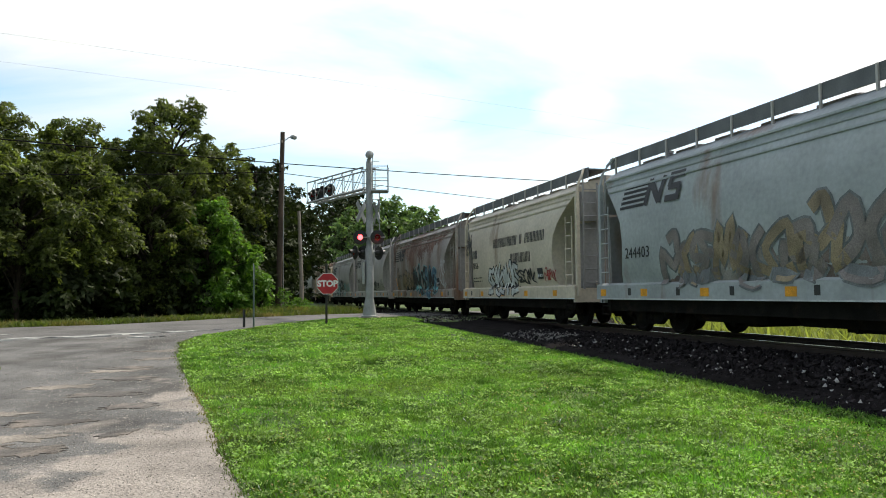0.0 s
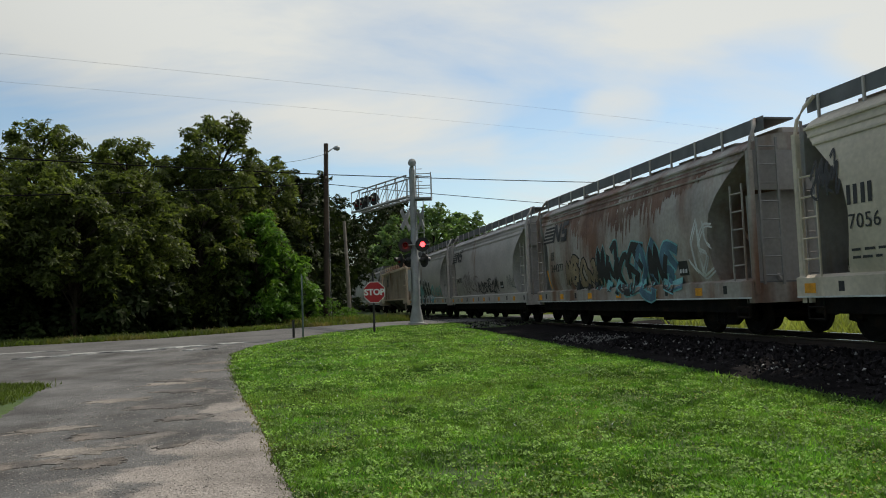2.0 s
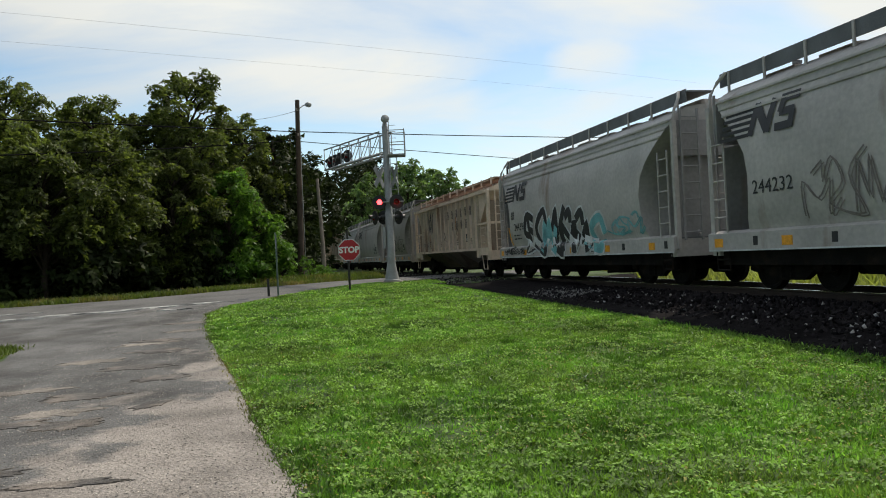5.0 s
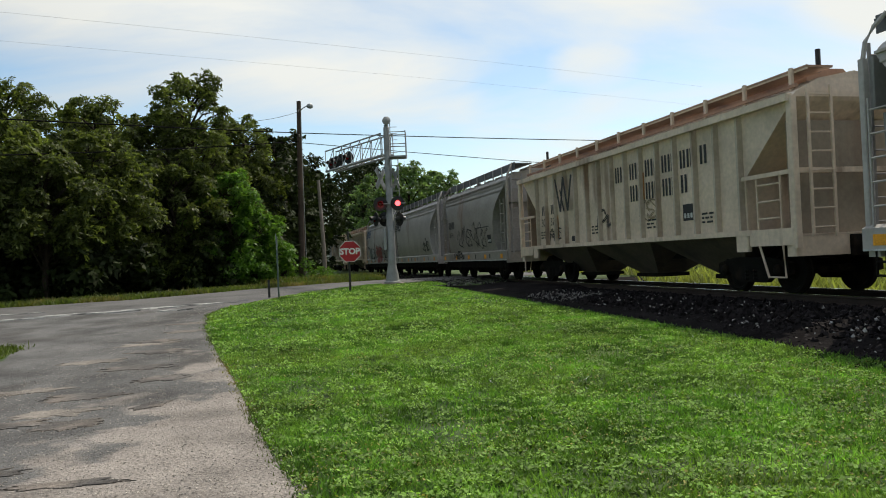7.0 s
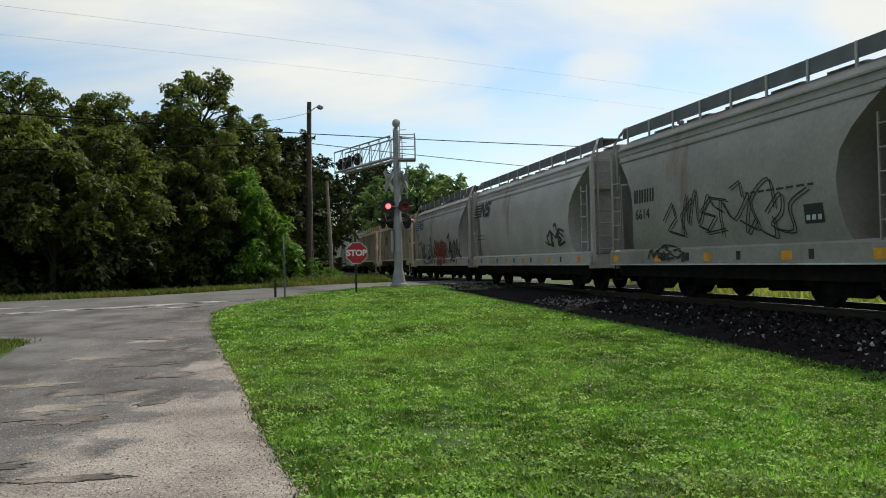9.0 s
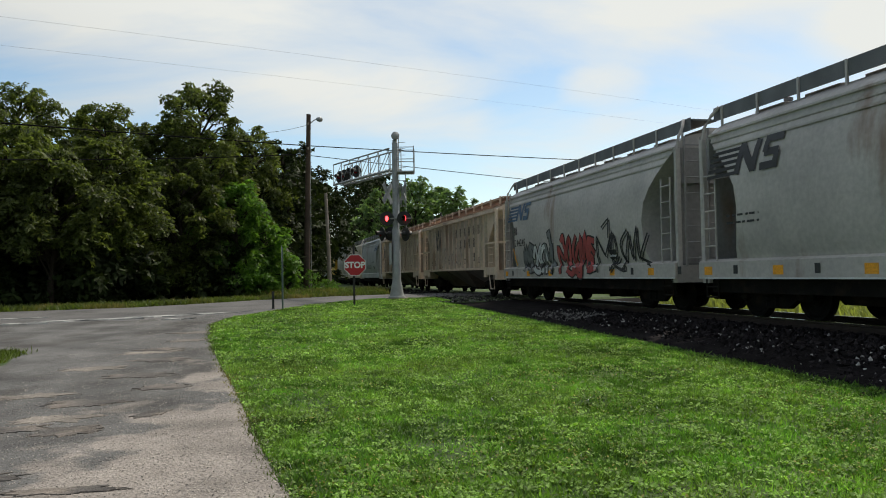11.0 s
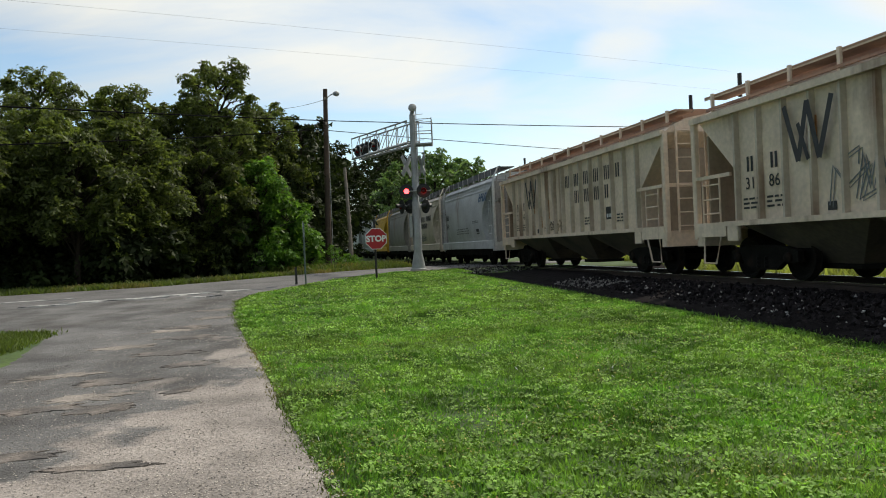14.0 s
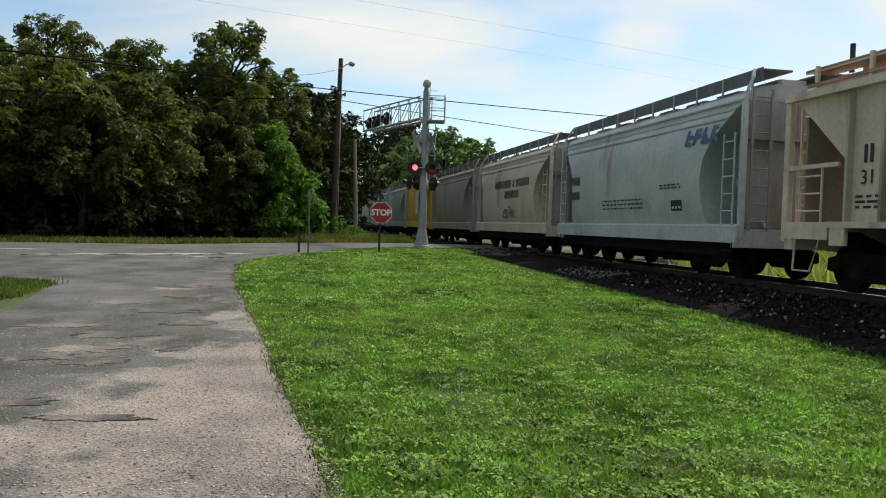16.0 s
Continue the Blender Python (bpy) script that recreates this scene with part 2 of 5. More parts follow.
# ---- mesh helpers ----
class Geo:
    def __init__(self):
        self.v, self.f = [], []

    def add(self, verts, faces):
        k = len(self.v)
        self.v += [tuple(p) for p in verts]
        self.f += [tuple(i + k for i in f) for f in faces]
        return self

    def box(self, x0, x1, y0, y1, z0, z1, bev=0.0):
        if bev <= 0:
            vs = [(x, y, z) for z in (z0, z1) for y in (y0, y1) for x in (x0, x1)]
            return self.add(vs, [(0, 2, 3, 1), (4, 5, 7, 6), (0, 1, 5, 4), (2, 6, 7, 3), (0, 4, 6, 2), (1, 3, 7, 5)])
        c = [(x0 + bev, y0), (x1 - bev, y0), (x1, y0 + bev), (x1, y1 - bev), (x1 - bev, y1), (x0 + bev, y1), (x0, y1 - bev), (x0, y0 + bev)]
        return self.prism(c, 2, z0, z1)

    def prism(self, outline, axis, lo, hi):
        """A flat outline pushed along an axis: 0 (outline in y, z), 1 (x, z) or 2 (x, y)."""
        def put(p, d):
            return {0: (d, p[0], p[1]), 1: (p[0], d, p[1]), 2: (p[0], p[1], d)}[axis]
        k = len(outline)
        vs = [put(p, lo) for p in outline] + [put(p, hi) for p in outline]
        fs = [tuple(range(k - 1, -1, -1)), tuple(range(k, 2 * k))] + [(i, (i + 1) % k, k + (i + 1) % k, k + i) for i in range(k)]
        return self.add(vs, fs)

    def tube(self, pts, r, seg=8, r1=None, cap=True):
        """A round bar through points, tapering from r to r1."""
        pts = [Vector(p) for p in pts]
        r1 = r if r1 is None else r1
        rings, k = [], len(pts)
        for i, p in enumerate(pts):
            d = (pts[min(i + 1, k - 1)] - pts[max(i - 1, 0)]).normalized()
            side = d.cross(Vector((0, 0, 1)) if abs(d.z) < 0.9 else Vector((1, 0, 0))).normalized()
            other = d.cross(side)
            rr = r + (r1 - r) * i / (k - 1)
            rings.append([p + side * rr * math.cos(2 * math.pi * j / seg) + other * rr * math.sin(2 * math.pi * j / seg) for j in range(seg)])
        vs = [q for ring in rings for q in ring]
        fs = [(i * seg + j, i * seg + (j + 1) % seg, (i + 1) * seg + (j + 1) % seg, (i + 1) * seg + j) for i in range(k - 1) for j in range(seg)]
        if cap:
            fs += [tuple(range(seg - 1, -1, -1)), tuple(range((k - 1) * seg, k * seg))]
        return self.add(vs, fs)

    def lathe(self, profile, axis_at, direction, seg=16):
        """A profile of (distance along, radius) turned round an axis."""
        d = Vector(direction).normalized()
        side = d.cross(Vector((0, 0, 1)) if abs(d.z) < 0.9 else Vector((1, 0, 0))).normalized()
        other = d.cross(side)
        o = Vector(axis_at)
        vs = [o + d * h + (side * math.cos(2 * math.pi * j / seg) + other * math.sin(2 * math.pi * j / seg)) * r for h, r in profile for j in range(seg)]
        k = len(profile)
        fs = [(i * seg + j, i * seg + (j + 1) % seg, (i + 1) * seg + (j + 1) % seg, (i + 1) * seg + j) for i in range(k - 1) for j in range(seg)]
        fs += [tuple(range(seg - 1, -1, -1)), tuple(range((k - 1) * seg, k * seg))]
        return self.add(vs, fs)


def mesh_of(name, geo, mat, smooth=False):
    me = bpy.data.meshes.new(name)
    me.from_pydata(geo.v, [], geo.f)
    if len(geo.f) < 6000:
        bm = bmesh.new()
        bm.from_mesh(me)
        bmesh.ops.recalc_face_normals(bm, faces=bm.faces)
        bm.to_mesh(me)
        bm.free()
    me.materials.append(mat)
    if smooth:
        me.shade_smooth()
        me.set_sharp_from_angle(angle=radians(38))
    return me


def part(name, geo, mat, parent=None, label="", smooth=False, m=None):
    ob = new(name, geo if isinstance(geo, bpy.types.Mesh) else mesh_of(name, geo, mat, smooth))
    ob.parent = parent
    if m is not None:
        ob.matrix_basis = m
    if label:
        tagged(ob, label)
    return ob


def thing(name, label, category, group="", kind="", m=None):
    ob = new(name)
    ob.empty_display_size = 0.2
    if m is not None:
        ob.matrix_basis = m
    return tagged(ob, label, category, group, kind)


def lettering(name, text, size, mat, parent, m, label="", spacing=1.0, extrude=0.002, bold=0.0):
    cu = bpy.data.curves.new(name, "FONT")
    cu.body, cu.size, cu.extrude, cu.space_character = text, size, extrude, spacing
    cu.offset = bold
    cu.align_x, cu.align_y, cu.resolution_u = "CENTER", "CENTER", 3
    tmp = bpy.data.objects.new(name, cu)
    scene.collection.objects.link(tmp)
    me = bpy.data.meshes.new_from_object(tmp.evaluated_get(bpy.context.evaluated_depsgraph_get()))
    bpy.data.objects.remove(tmp)
    me.materials.clear()
    me.materials.append(mat)
    return part(name, me, mat, parent, label, m=m)


# ---- ground ----
def lerp_table(x, xs, ys):
    return float(np.interp(x, xs, ys))


def ground_z(x, y):
    p = Vector((x, y, 0))
    a, n = p.dot(AX), p.dot(NX)
    z = lerp_table(a, [-30, 6, 17, 28, 34, 60], [0, 0, 0.27, 0.53, 0.62, 0.60])
    if n > 6:
        k = min(1, (n - 6) / 3.0)
        z = z + (RAIL - 0.42 - z) * k * k * (3 - 2 * k) if a < 30 else z - 0.02 * k
    if n > 15.5:
        k = min(1, (n - 15.5) / 9.0)
        z += 1.0 * k * k * (3 - 2 * k) * (1 if a < 30 else max(0, 1 - (a - 30) / 15))
    return z


def edges_grid():
    near = list(np.arange(-12, 60, 0.6))
    return [-900, -400, -200, -120, -80, -50, -30, -20] + near + [65, 72, 80, 95, 120, 160, 220, 400, 900]


gx = [-900, -400, -200, -120, -80, -60, -45] + list(np.arange(-36, 24, 0.6)) + [26, 30, 36, 45, 60, 90, 150, 300, 900]
gy = edges_grid()
g = Geo()
for y in gy:
    for x in gx:
        g.v.append((x, y, ground_z(x, y)))
w = len(gx)
g.f = [(j * w + i, j * w + i + 1, (j + 1) * w + i + 1, (j + 1) * w + i) for j in range(len(gy) - 1) for i in range(w - 1)]
tagged(part("ground", g, GRASS, smooth=True), "mown green lawn and open field", "ground", kind="structure")


def wobble(s, amp, seed):
    return amp * 0.5 * noise.noise(Vector((s * 0.9, seed, 0))) + amp * noise.noise(Vector((s * 5.1, seed, 3)))


def sheet(name, rows, lift, mat, label, category, across=24, ragged=0.12, left_ragged=None):
    """A paved sheet on the ground; each row gives the two edge points (n, a) of a strip."""
    gg, fine = Geo(), []
    for (l0, r0), (l1, r1) in zip(rows, rows[1:]):
        steps = max(2, int((Vector(l0) - Vector(l1)).length / 0.25), int((Vector(r0) - Vector(r1)).length / 0.25))
        steps = min(steps, 60)
        for i in range(steps):
            k = i / steps
            fine.append((Vector(l0).lerp(Vector(l1), k), Vector(r0).lerp(Vector(r1), k)))
    fine.append((Vector(rows[-1][0]), Vector(rows[-1][1])))
    for i, (l, r) in enumerate(fine):
        d = (r - l).normalized()
        l, r = l + d * (wobble(i * 0.25, ragged, 1.5) if left_ragged is None else wobble(i * 0.12, left_ragged, 4.5)), r + d * wobble(i * 0.25, ragged, 9.5)
        for j in range(across + 1):
            q = l.lerp(r, j / across)
            p = at(q[1], q[0])
            gg.v.append((p.x, p.y, ground_z(p.x, p.y) + lift * (1 if 0 < j < across else 0.15)))
    ww = across + 1
    gg.f = [(j * ww + i, j * ww + i + 1, (j + 1) * ww + i + 1, (j + 1) * ww + i) for j in range(len(fine) - 1) for i in range(ww - 1)]
    return tagged(part(name, gg, mat, smooth=True), label, category, kind="structure")


# road over the crossing: rows of (n, a) edge pairs
sheet("road", [((-45, 29.0), (-45, 22.0)), ((-20, 28.8), (-20, 22.4)), ((-9, 29.3), (-8.5, 23.2)), ((-4.6, 30.4), (-3.5, 24.3)),
               ((-2, 32.5), (-0.6, 25.4)), ((0.2, 34.7), (0.5, 26.4)), ((3.4, 37.9), (3.8, 32.1)), ((7, 40.0), (7.5, 34.0)), ((14, 42), (14.5, 36)),
               ((40, 46), (40, 40))], 0.030, ASPHALT, "grey asphalt road rising to the crossing", "road", ragged=0.10)
sheet("driveway", [((-3.9, -6), (0.75, -6)), ((-3.9, 0), (0.55, 0)), ((-3.9, 5.8), (0.22, 5.8)), ((-4.0, 7.7), (-0.02, 7.7)), ((-4.0, 10.8), (-0.32, 10.8)),
                   ((-4.05, 13.2), (-0.68, 13.8)), ((-4.4, 16.2), (-1.1, 17.8)), ((-6.5, 18.0), (-1.25, 21.6)), ((-12, 20.5), (-0.8, 23.9)),
                   ((-16, 24.0), (0.4, 26.2))], 0.018, DRIVE, "worn patched grey side road", "road", ragged=0.10)

# ---- track ----
bed = Geo()
prof = [(6.9, -0.05), (8.3, 0.30), (9.6, 0.42), (12.6, 0.42), (13.9, 0.30), (15.6, -0.1)]
la = list(np.arange(-14, 300, 1.0))
for a in la:
    for n, z in prof:
        p = at(a, n)
        zz = z if a < 24 else z + (0.10 if 8 < n < 14 else 0.1)
        bed.v.append((p.x, p.y, max(zz, ground_z(p.x, p.y) - 0.06) + (0.02 * noise.noise(Vector((a, n, 0))))))
w = len(prof)
bed.f = [(j * w + i, j * w + i + 1, (j + 1) * w + i + 1, (j + 1) * w + i) for j in range(len(la) - 1) for i in range(w - 1)]
track = thing("track_bed", "single railway line on dark stone ballast", "track", kind="structure")
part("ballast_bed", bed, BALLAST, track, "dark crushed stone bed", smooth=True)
for side in (-0.755, 0.755):
    rg = Geo()
    rp = [(-0.07, 0), (0.07, 0), (0.07, 0.02), (0.012, 0.04), (0.012, 0.12), (0.036, 0.135), (0.036, 0.168), (-0.036, 0.168), (-0.036, 0.135),
          (-0.012, 0.12), (-0.012, 0.04), (-0.07, 0.02)]
    rg.prism([(LINE_N + side + y, RAIL - 0.172 + z) for y, z in rp], 0, -14, 300)
    rg.v = [tuple(at(a, n, z)) for a, n, z in rg.v]
    rail = part("rail", rg, STEEL, track)
    hg = Geo().box(-14, 300, LINE_N + side - 0.028, LINE_N + side + 0.028, RAIL - 0.003, RAIL + 0.001)
    hg.v = [tuple(at(a, n, z)) for a, n, z in hg.v]
    part("rail_head", hg, BRIGHT, rail, "polished running surface")
tie_mesh = mesh_of("tie", Geo().box(-0.11, 0.11, -1.3, 1.3, -0.12, 0.0, 0.01), TIE)
for i in range(230):
    p = at(-13 + i * 0.55 + random.uniform(-0.04, 0.04), LINE_N + random.uniform(-0.05, 0.05), RAIL - 0.165)
    part("tie", tie_mesh, TIE, track, m=pose(p.x, p.y, p.z, 0, 0, TURN + random.uniform(-1.5, 1.5)))


def stones(name, count, a0, a1, n0, n1, size, mat, label, seed, parent=None, bed_=True):
    rnd = np.random.RandomState(seed)
    gg = Geo()
    for i in range(count):
        a = a0 + (a1 - a0) * rnd.rand() ** (1.35 if bed_ else 2.6)
        n = n0 + (n1 - n0) * (rnd.rand() if bed_ else 1 - rnd.rand() ** 1.5)
        p = at(a, n)
        z = max(float(np.interp(n, [q[0] for q in prof], [q[1] for q in prof])), ground_z(p.x, p.y) - 0.04) if bed_ else ground_z(p.x, p.y) + 0.024
        if not bed_ and n > float(np.interp(a, [2, 5.8, 7.7, 10.8, 13.8, 17.8], [0.55, 0.28, 0.05, -0.27, -0.62, -1.05])):
            continue
        s = size * (0.55 + 0.9 * rnd.rand())
        e = Euler(rnd.rand(3) * 6.3).to_matrix()
        vs = [e @ Vector(q) * s for q in ((1, 0, 0.1), (-1, 0.1, 0), (0, 0.8, 0), (0.1, -0.8, 0), (0, 0.1, 0.7), (0.1, 0, -0.7))]
        vs = [v * (0.75 + 0.5 * rnd.rand()) for v in vs]
        vs = [Vector((v.x + p.x, v.y + p.y, z + s * 0.3 + v.z)) if bed_ else Vector((v.x + p.x, v.y + p.y, z + v.z * 0.3)) for v in vs]
        gg.add(vs, [(0, 2, 4), (2, 1, 4), (1, 3, 4), (3, 0, 4), (2, 0, 5), (1, 2, 5), (3, 1, 5), (0, 3, 5)])
    return tagged(part(name, gg, mat, parent), label, "ballast", kind="stuff")


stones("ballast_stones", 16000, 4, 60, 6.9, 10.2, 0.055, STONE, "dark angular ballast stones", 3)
PEBBLE = material("pebble", (0.33, 0.30, 0.265), 0.9, var=0.3, scale=4, fine=20, bump=0, island=0.55)
stones("gravel_pebbles", 30000, 3.6, 26, -3.4, 0.4, 0.0088, PEBBLE, "loose pale gravel pebbles on the shoulder", 8, bed_=False)
CRUMB = material("asphalt_crumb", (0.075, 0.068, 0.062), 0.95, var=0.3, scale=4, fine=20, bump=0, island=0.5)
stones("dark_pebbles", 7000, 3.6, 26, -3.9, 0.3, 0.0085, CRUMB, "loose dark asphalt crumbs", 9, bed_=False)
stones("pale_stones", 1100, 5, 34, 7.0, 9.8, 0.036, PALE_STONE, "pale scattered ballast stones", 4)
GREY_STONE = material("grey_stone", (0.15, 0.145, 0.14), 0.85, var=0.3, scale=4, fine=20, bump=0.3, island=0.6)
stones("crossing_gravel", 6500, 20, 36, 5.9, 9.3, 0.045, GREY_STONE, "grey crushed gravel beside the crossing", 6)


def patch(name, n, a, ln, la, ang, mat, label, category, lift, seed, rough=1.0):
    """A thin ragged piece lying on the paving."""
    gg, k = Geo(), 64
    ring = []
    for i in range(k):
        th = 2 * math.pi * i / k
        r = 1 + 0.9 * rough * noise.noise(Vector((math.cos(th) * 1.9, math.sin(th) * 1.9, seed * 3.7))) + 0.8 * rough * noise.noise(Vector((math.cos(th) * 7, math.sin(th) * 7, seed)))
        dn, da = ln * r * math.cos(th), la * r * math.sin(th)
        c, s_ = math.cos(radians(ang)), math.sin(radians(ang))
        ring.append((n + dn * c - da * s_, a + dn * s_ + da * c))
    for k2, up_ in ((1.0, 0.2), (0.9, 1.0), (0.4, 1.0)):
        for q in ring:
            qn, qa = n + (q[0] - n) * k2, a + (q[1] - a) * k2
            p = at(qa, qn)
            gg.v.append((p.x, p.y, ground_z(p.x, p.y) + lift * up_ + (0.012 * noise.noise(Vector((p.x * 9, p.y * 9, 0))) if up_ > 0.5 and lift > 0.04 and lift < 0.042 else 0)))
    p = at(a, n)
    gg.v.append((p.x, p.y, ground_z(p.x, p.y) + lift))
    for j in range(2):
        gg.f += [(j * k + i, j * k + (i + 1) % k, (j + 1) * k + (i + 1) % k, (j + 1) * k + i) for i in range(k)]
    gg.f += [(2 * k + i, 2 * k + (i + 1) % k, 3 * k) for i in range(k)]
    return tagged(part(name, gg, mat, smooth=True), label, category, kind="structure")


BROKEN = [(-1.35, 11.2, 0.34, 0.30, 10), (-1.75, 12.4, 0.45, 0.30, 0), (-2.1, 10.2, 0.45, 0.26, -8), (-1.9, 8.6, 0.30, 0.22, 20), (-2.4, 6.9, 0.5, 0.14, 5), (-1.5, 6.4, 0.4, 0.10, -6),
          (-1.6, 14.2, 0.45, 0.35, 8), (-3.1, 7.2, 0.4, 0.25, 30), (-1.2, 9.3, 0.22, 0.14, 60), (-2.6, 8.8, 0.5, 0.2, 0), (-1.9, 15.8, 0.4, 0.3, 0)]
for i, (n, a, ln, la_, ang) in enumerate(BROKEN):
    patch("broken_patch", n, a, ln * 1.1, la_ * 0.95, ang, PATCH, "dark broken asphalt patch in the side road", "patch", 0.0265, i + 1, rough=0.6)
for i, (n, a, ln) in enumerate([(-9.5, 24.6, 0.9), (-7.4, 25.3, 0.8), (-5.4, 24.0, 0.55), (-4.2, 24.2, 0.7), (-3.0, 24.9, 0.8), (-6.4, 23.3, 0.5), (-1.6, 25.5, 0.6), (-8.3, 22.2, 0.7), (-2.3, 23.6, 0.4)]):
    patch("pale_patch", n, a, ln * 1.2, 0.19, 4 * (i % 3) + 6, OLDPAINT, "worn pale patch on the grey road", "patch", 0.046, i + 30)
for i, (n, a, ln) in enumerate([(-1.5, 17.4, 0.45), (-1.5, 19.2, 0.5), (-2.0, 15.4, 0.55), (-2.6, 13.4, 0.5), (-2.9, 10.9, 0.55), (-2.2, 9.3, 0.45)]):
    patch("gravel_patch", n, a, ln, 0.22, 8, GRAVEL, "pale washed-out gravel patch in the side road", "patch", 0.0235, i + 50, rough=0.8)
patch("grass_island", -6.75, 15.0, 2.3, 1.55, 22, ISLAND, "small grass island beside the side road", "grass", 0.024, 71, rough=0.3)

# ---- trees ----
def leaf_cloud(lobes, sprays, leaves, size, rnd, fill=0.15):
    """Drooping leaf sprays set on the shells of many lobes (centre, radius), with loose leaves inside."""
    vs = []

    def unit(v):
        return v / np.linalg.norm(v, axis=1)[:, None]

    for c, r in lobes:
        m = max(4, int(sprays * r * rnd.uniform(0.75, 1.2)))
        d = rnd.normal(size=(m, 3))
        d[:, 2] += 0.35
        d = unit(d)
        mid = np.array(c) + d * (r * (0.45 + 0.65 * rnd.rand(m)))[:, None] * np.array((1, 1, 0.85))
        up_ = unit(d * 0.55 + np.array((0, 0, 0.8)) + rnd.normal(size=(m, 3)) * 0.35)
        ax = unit(np.cross(up_, rnd.normal(size=(m, 3))))
        ay = np.cross(up_, ax)
        q = (0.20 + 0.24 * rnd.rand(m)) * (0.55 + 0.5 * r)
        k = np.repeat(np.arange(m), leaves)
        th, rr = rnd.rand(len(k)) * 6.283, np.sqrt(rnd.rand(len(k)))
        out = ax[k] * np.cos(th)[:, None] + ay[k] * np.sin(th)[:, None]
        p = mid[k] + out * (rr * q[k] * (0.7 + 0.6 * rnd.rand(len(k))))[:, None] + up_[k] * (rnd.normal(size=len(k)) * 0.10 * q[k])[:, None]
        p[:, 2] -= 0.45 * rr * rr * q[k]
        nrm = unit(up_[k] + rnd.normal(size=(len(k), 3)) * 0.45)
        t1 = unit(out + rnd.normal(size=(len(k), 3)) * 0.45 + np.array((0, 0, -0.25)))
        f = int(len(k) * fill)
        pf = np.array(c) + unit(rnd.normal(size=(f, 3))) * (r * 0.8 * rnd.rand(f) ** 0.5)[:, None]
        p, t1 = np.concatenate([p, pf]), np.concatenate([t1, unit(rnd.normal(size=(f, 3)))])
        t2 = unit(np.cross(np.concatenate([nrm, unit(rnd.normal(size=(f, 3)))]), t1))
        s = size * (0.55 + 0.9 * rnd.rand(len(p)))[:, None]
        vs.append(np.stack([p - t1 * s, p + t2 * s * 0.40 + t1 * s * 0.1, p + t1 * s, p - t2 * s * 0.40 + t1 * s * 0.1], axis=1))
    return np.concatenate(vs)


def leaf_mesh(name, quads, mat):
    k = len(quads)
    me = bpy.data.meshes.new(name)
    me.vertices.add(k * 4)
    me.vertices.foreach_set("co", quads.reshape(-1))
    me.loops.add(k * 4)
    me.loops.foreach_set("vertex_index", np.arange(k * 4, dtype=np.int32))
    me.polygons.add(k)
    me.polygons.foreach_set("loop_start", np.arange(0, k * 4, 4, dtype=np.int32))
    me.update(calc_edges=True)
    me.materials.append(mat)
    return me


def tree(x, y, height, spread, low, seed, mat, label, sprays=24, leaves=26, size=0.12, lean=0.0, lobes_n=64, name="tree"):
    rnd = np.random.RandomState(seed)
    z0 = ground_z(x, y) - 0.1
    root = thing(name, label, "tree" if name == "tree" else "shrub", m=Matrix.Translation((x, y, z0)))
    trunk, lobes = Geo(), []
    tops = [Vector((0, 0, 0))]
    for i in range(1, 7):
        tops.append(Vector((lean * i / 6 + rnd.uniform(-0.15, 0.15), rnd.uniform(-0.15, 0.15), height * 0.86 * i / 6)))
    trunk.tube(tops, 0.018 * height + 0.03, 8, 0.02)
    for i in range(lobes_n):
        k = (i + 0.5) / lobes_n
        hz = low + (height - low) * (0.06 + 0.9 * k)
        rel = (hz - low) / max(0.1, height - low)
        reach = spread * (math.sin(math.pi * min(1, 0.16 + 0.80 * rel)) ** 0.75) * rnd.uniform(0.40, 1.12)
        ang = i * 2.4 + rnd.uniform(-0.5, 0.5)
        c = Vector((lean * hz / height + reach * math.cos(ang), reach * math.sin(ang), hz))
        r = spread * rnd.uniform(0.14, 0.34) * (1.15 - 0.45 * rel)
        lobes.append((c, r))
        h0 = max(0.1, hz - reach * 0.7)
        trunk.tube([(lean * h0 / height, 0, h0), c * 0.55 + Vector((0, 0, 0.45 * (h0 * 0.4 + hz * 0.6))), c], 0.006 * height + 0.01, 5, 0.01)
    part("trunk", trunk, BARK, root, smooth=True)
    part("crown", leaf_mesh("crown", leaf_cloud(lobes, sprays, leaves, size, rnd), mat), mat, root)
    return root


